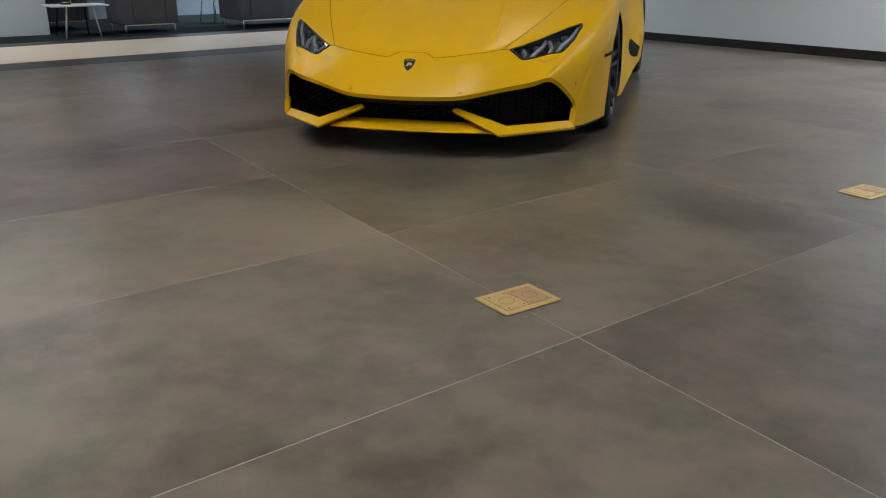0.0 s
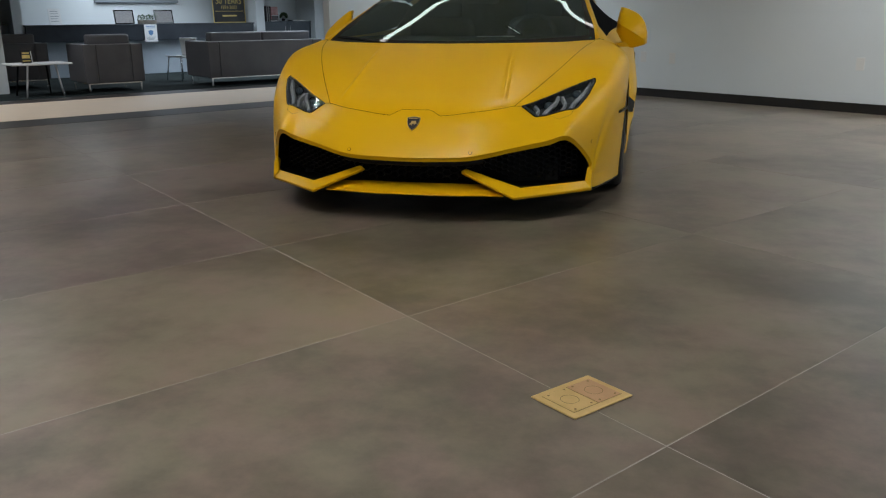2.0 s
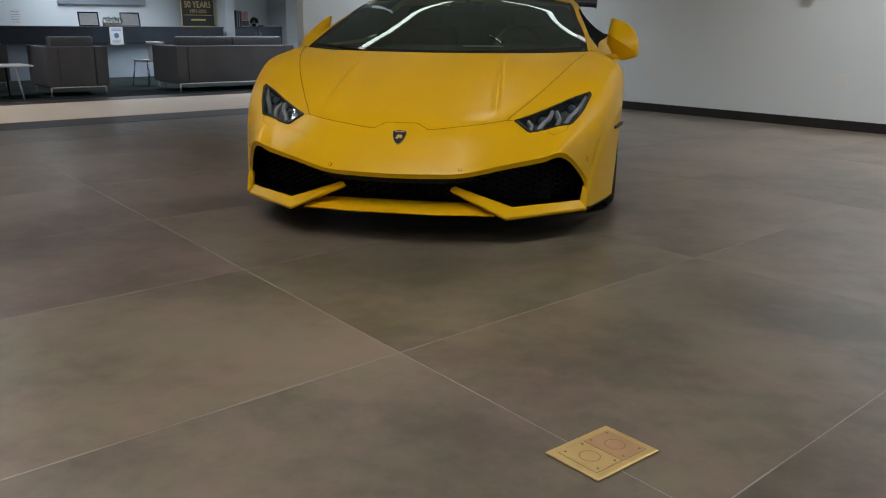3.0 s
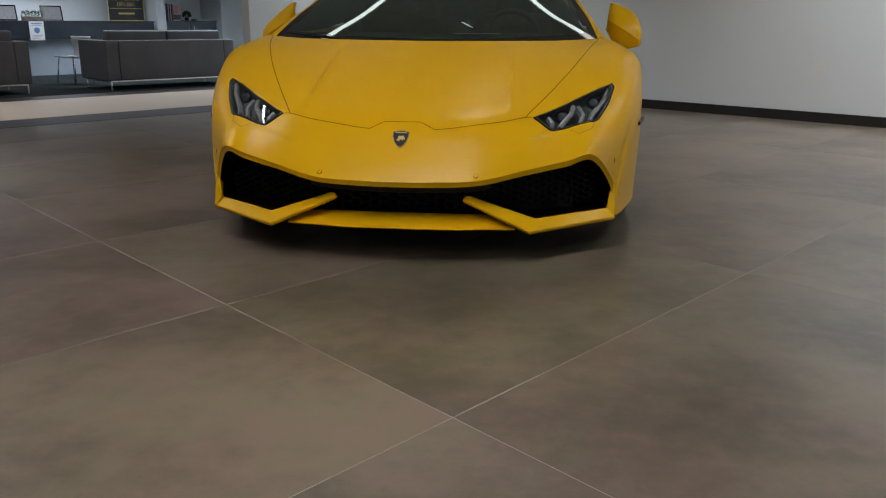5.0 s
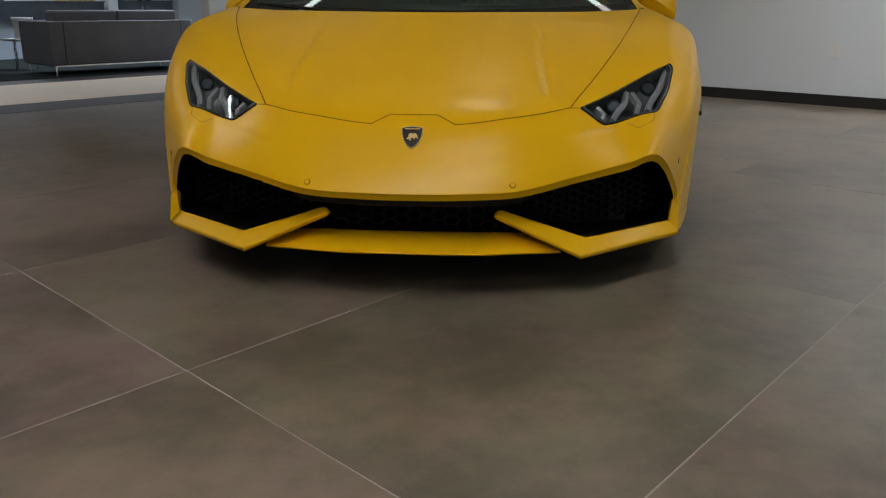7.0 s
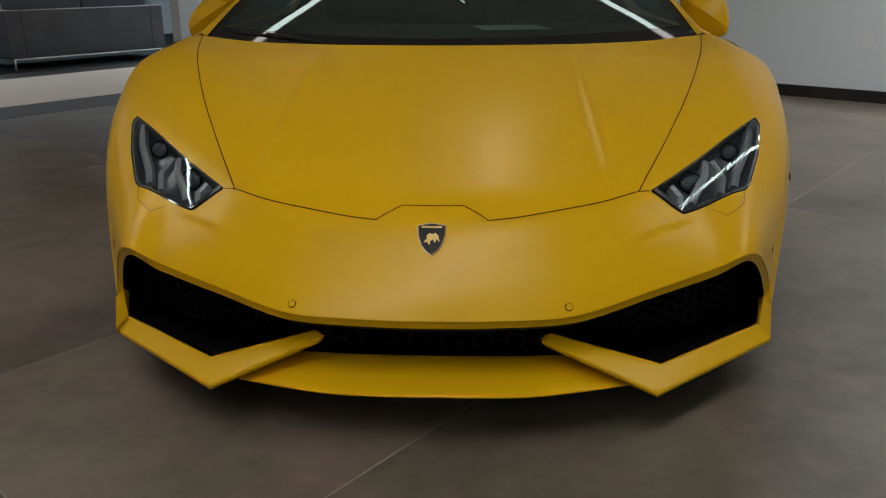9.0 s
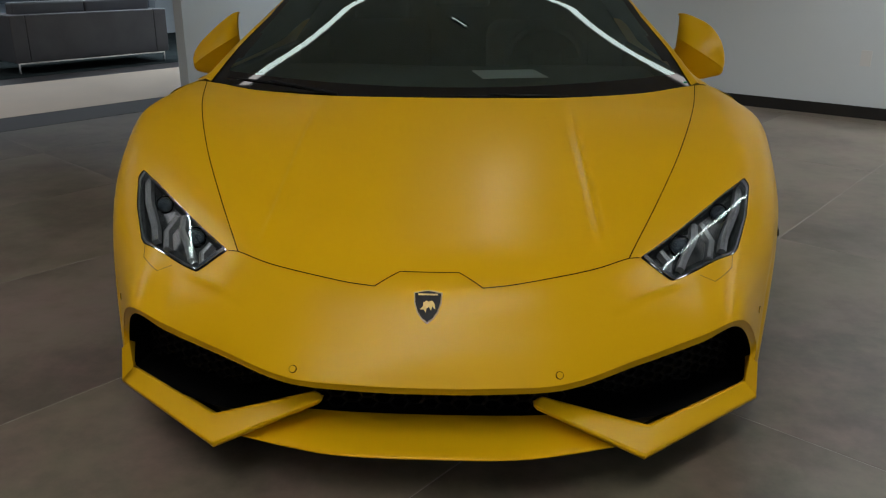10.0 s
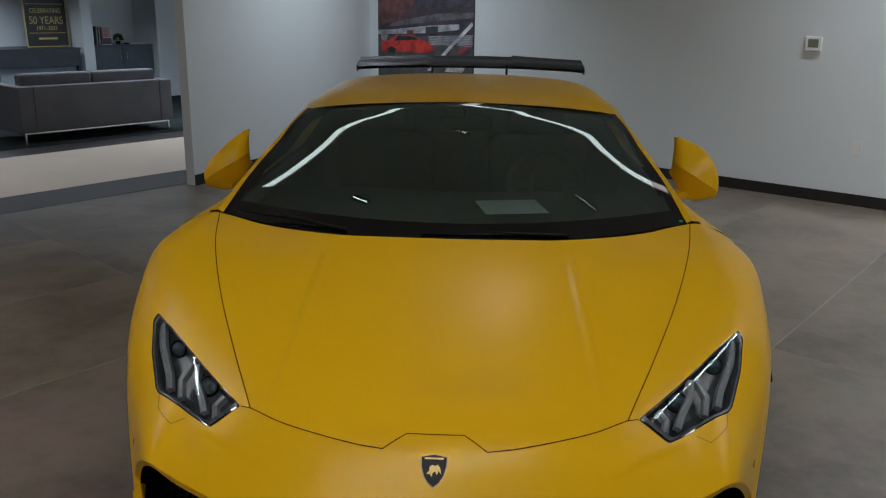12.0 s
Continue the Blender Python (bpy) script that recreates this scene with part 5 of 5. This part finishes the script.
part("print_bar", box(-.15, .15, -.0016, 0, .115, .145, 0, 1, ln_), GOLDINK, ps)
part("rule", box(-.29, .29, -.0016, 0, .655, .662, 0, 1, ln_), GOLDINK, ps)
part("emblem_patch", box(-.22, .22, -.0016, 0, .74, .95, 0, 1, ln_), varied(material("blue_gold_print", (.08, .12, .22), .4), (.05, .08, .18), (.4, .3, .1), 8, 40), ps)

ch = thing("white_chair", "white shell chair on thin chrome legs", "chair", at(3.04, 10.10, 0, -72))
seat_ = loft([[(x, -.16, .40 + .02 * abs(x)), (x, 0, .375 + .25 * x * x), (x, .12, .39 + .3 * x * x)] for x in (-.20, -.1, 0, .1, .20)], 4, 4)
s_ob = sheet("seat", seat_, WHITE, ch)
back_ = loft([[(x * .6, .12, .39), (x * .8, .145, .52 + .02 * abs(x)), (x, .17 - .4 * x * x, .675)] for x in (-.2, -.1, 0, .1, .2)], 4, 4)
b_ob = sheet("backrest", back_, WHITE, ch)
for ob in (s_ob, b_ob):
    md = ob.modifiers.new("shell", "SOLIDIFY")
    md.thickness = .012
for x, y in ((-.14, -.13), (.14, -.13), (-.14, .12), (.14, .12)):
    part("leg", rod((x, y, .385), (x * 1.3, y * 1.35, 0), .010, .009), CHROME, ch, smooth=True)

# ---------------------------------------------------------------- floor slabs, last
F0, FU, FV = Vector((.350, -1.320, 0)), Vector((.842, -.731, 0)), Vector((1.011, 1.345, 0))


def slab_mesh():
    """One slab with soft arrises; its joint is half as wide on every side."""
    gap, bev, t = .0021, .0003, .02
    eu, ev = FU.normalized(), FV.normalized()
    bm = bmesh.new()
    rings = []
    for inset, z in ((gap, -t), (gap, -bev), (gap + bev, 0)):
        rings.append([bm.verts.new(c + eu * (su * inset) + ev * (sv * inset) + Vector((0, 0, z)))
                      for c, su, sv in ((Vector(), 1, 1), (FU, -1, 1), (FU + FV, -1, -1), (FV, 1, -1))])
    for a, b in zip(rings, rings[1:]):
        for k in range(4):
            bm.faces.new((a[k], a[(k + 1) % 4], b[(k + 1) % 4], b[k]))
    bm.faces.new(rings[-1])
    bmesh.ops.recalc_face_normals(bm, faces=bm.faces)
    me = bpy.data.meshes.new("slab")
    bm.to_mesh(me)
    bm.free()
    me.materials.append(SLAB)
    return me


# slabs' own tones, plus shifts in colour that offset too much or little light
TONES = {(-2, 0): .03, (-2, -1): .02, (-3, 0): .02, (-3, -1): .02, (-4, 0): .01, (-4, -1): .02, (-1, 0): .01, (-1, 1): .02, (0, 1): .01, (1, 0): -.04, (-1, -1): .015, (0, -1): .05, (0, 0): -.03}
CASTS = {(-1, 0): (.97, 1.0, .95), (0, 0): (1.02, .99, .97), (-1, -1): (1.03, .99, .96), (-2, -1): (1.06, .98, 1.06), (-3, -1): (1.05, .98, 1.08), (-3, 0): (1.04, .98, 1.04), (0, -1): (1.0, 1.0, 1.0)}
slab_data = slab_mesh()
for i in range(-9, 10):
    for j in range(-7, 8):
        p = F0 + FU * i + FV * j
        a, b = (p + FU / 2 + FV / 2).dot(AX), (p + FU / 2 + FV / 2).dot(BX)
        if -8.2 < a < 7.4 and -7.4 < b < 6.3:
            ob = new("slab", slab_data)
            ob.parent = grout
            ob.location = p
            ob.color = (*CASTS.get((i, j), (1.02, .992, .99)), .5 + TONES.get((i, j), 0 if i < 0 else -.005))
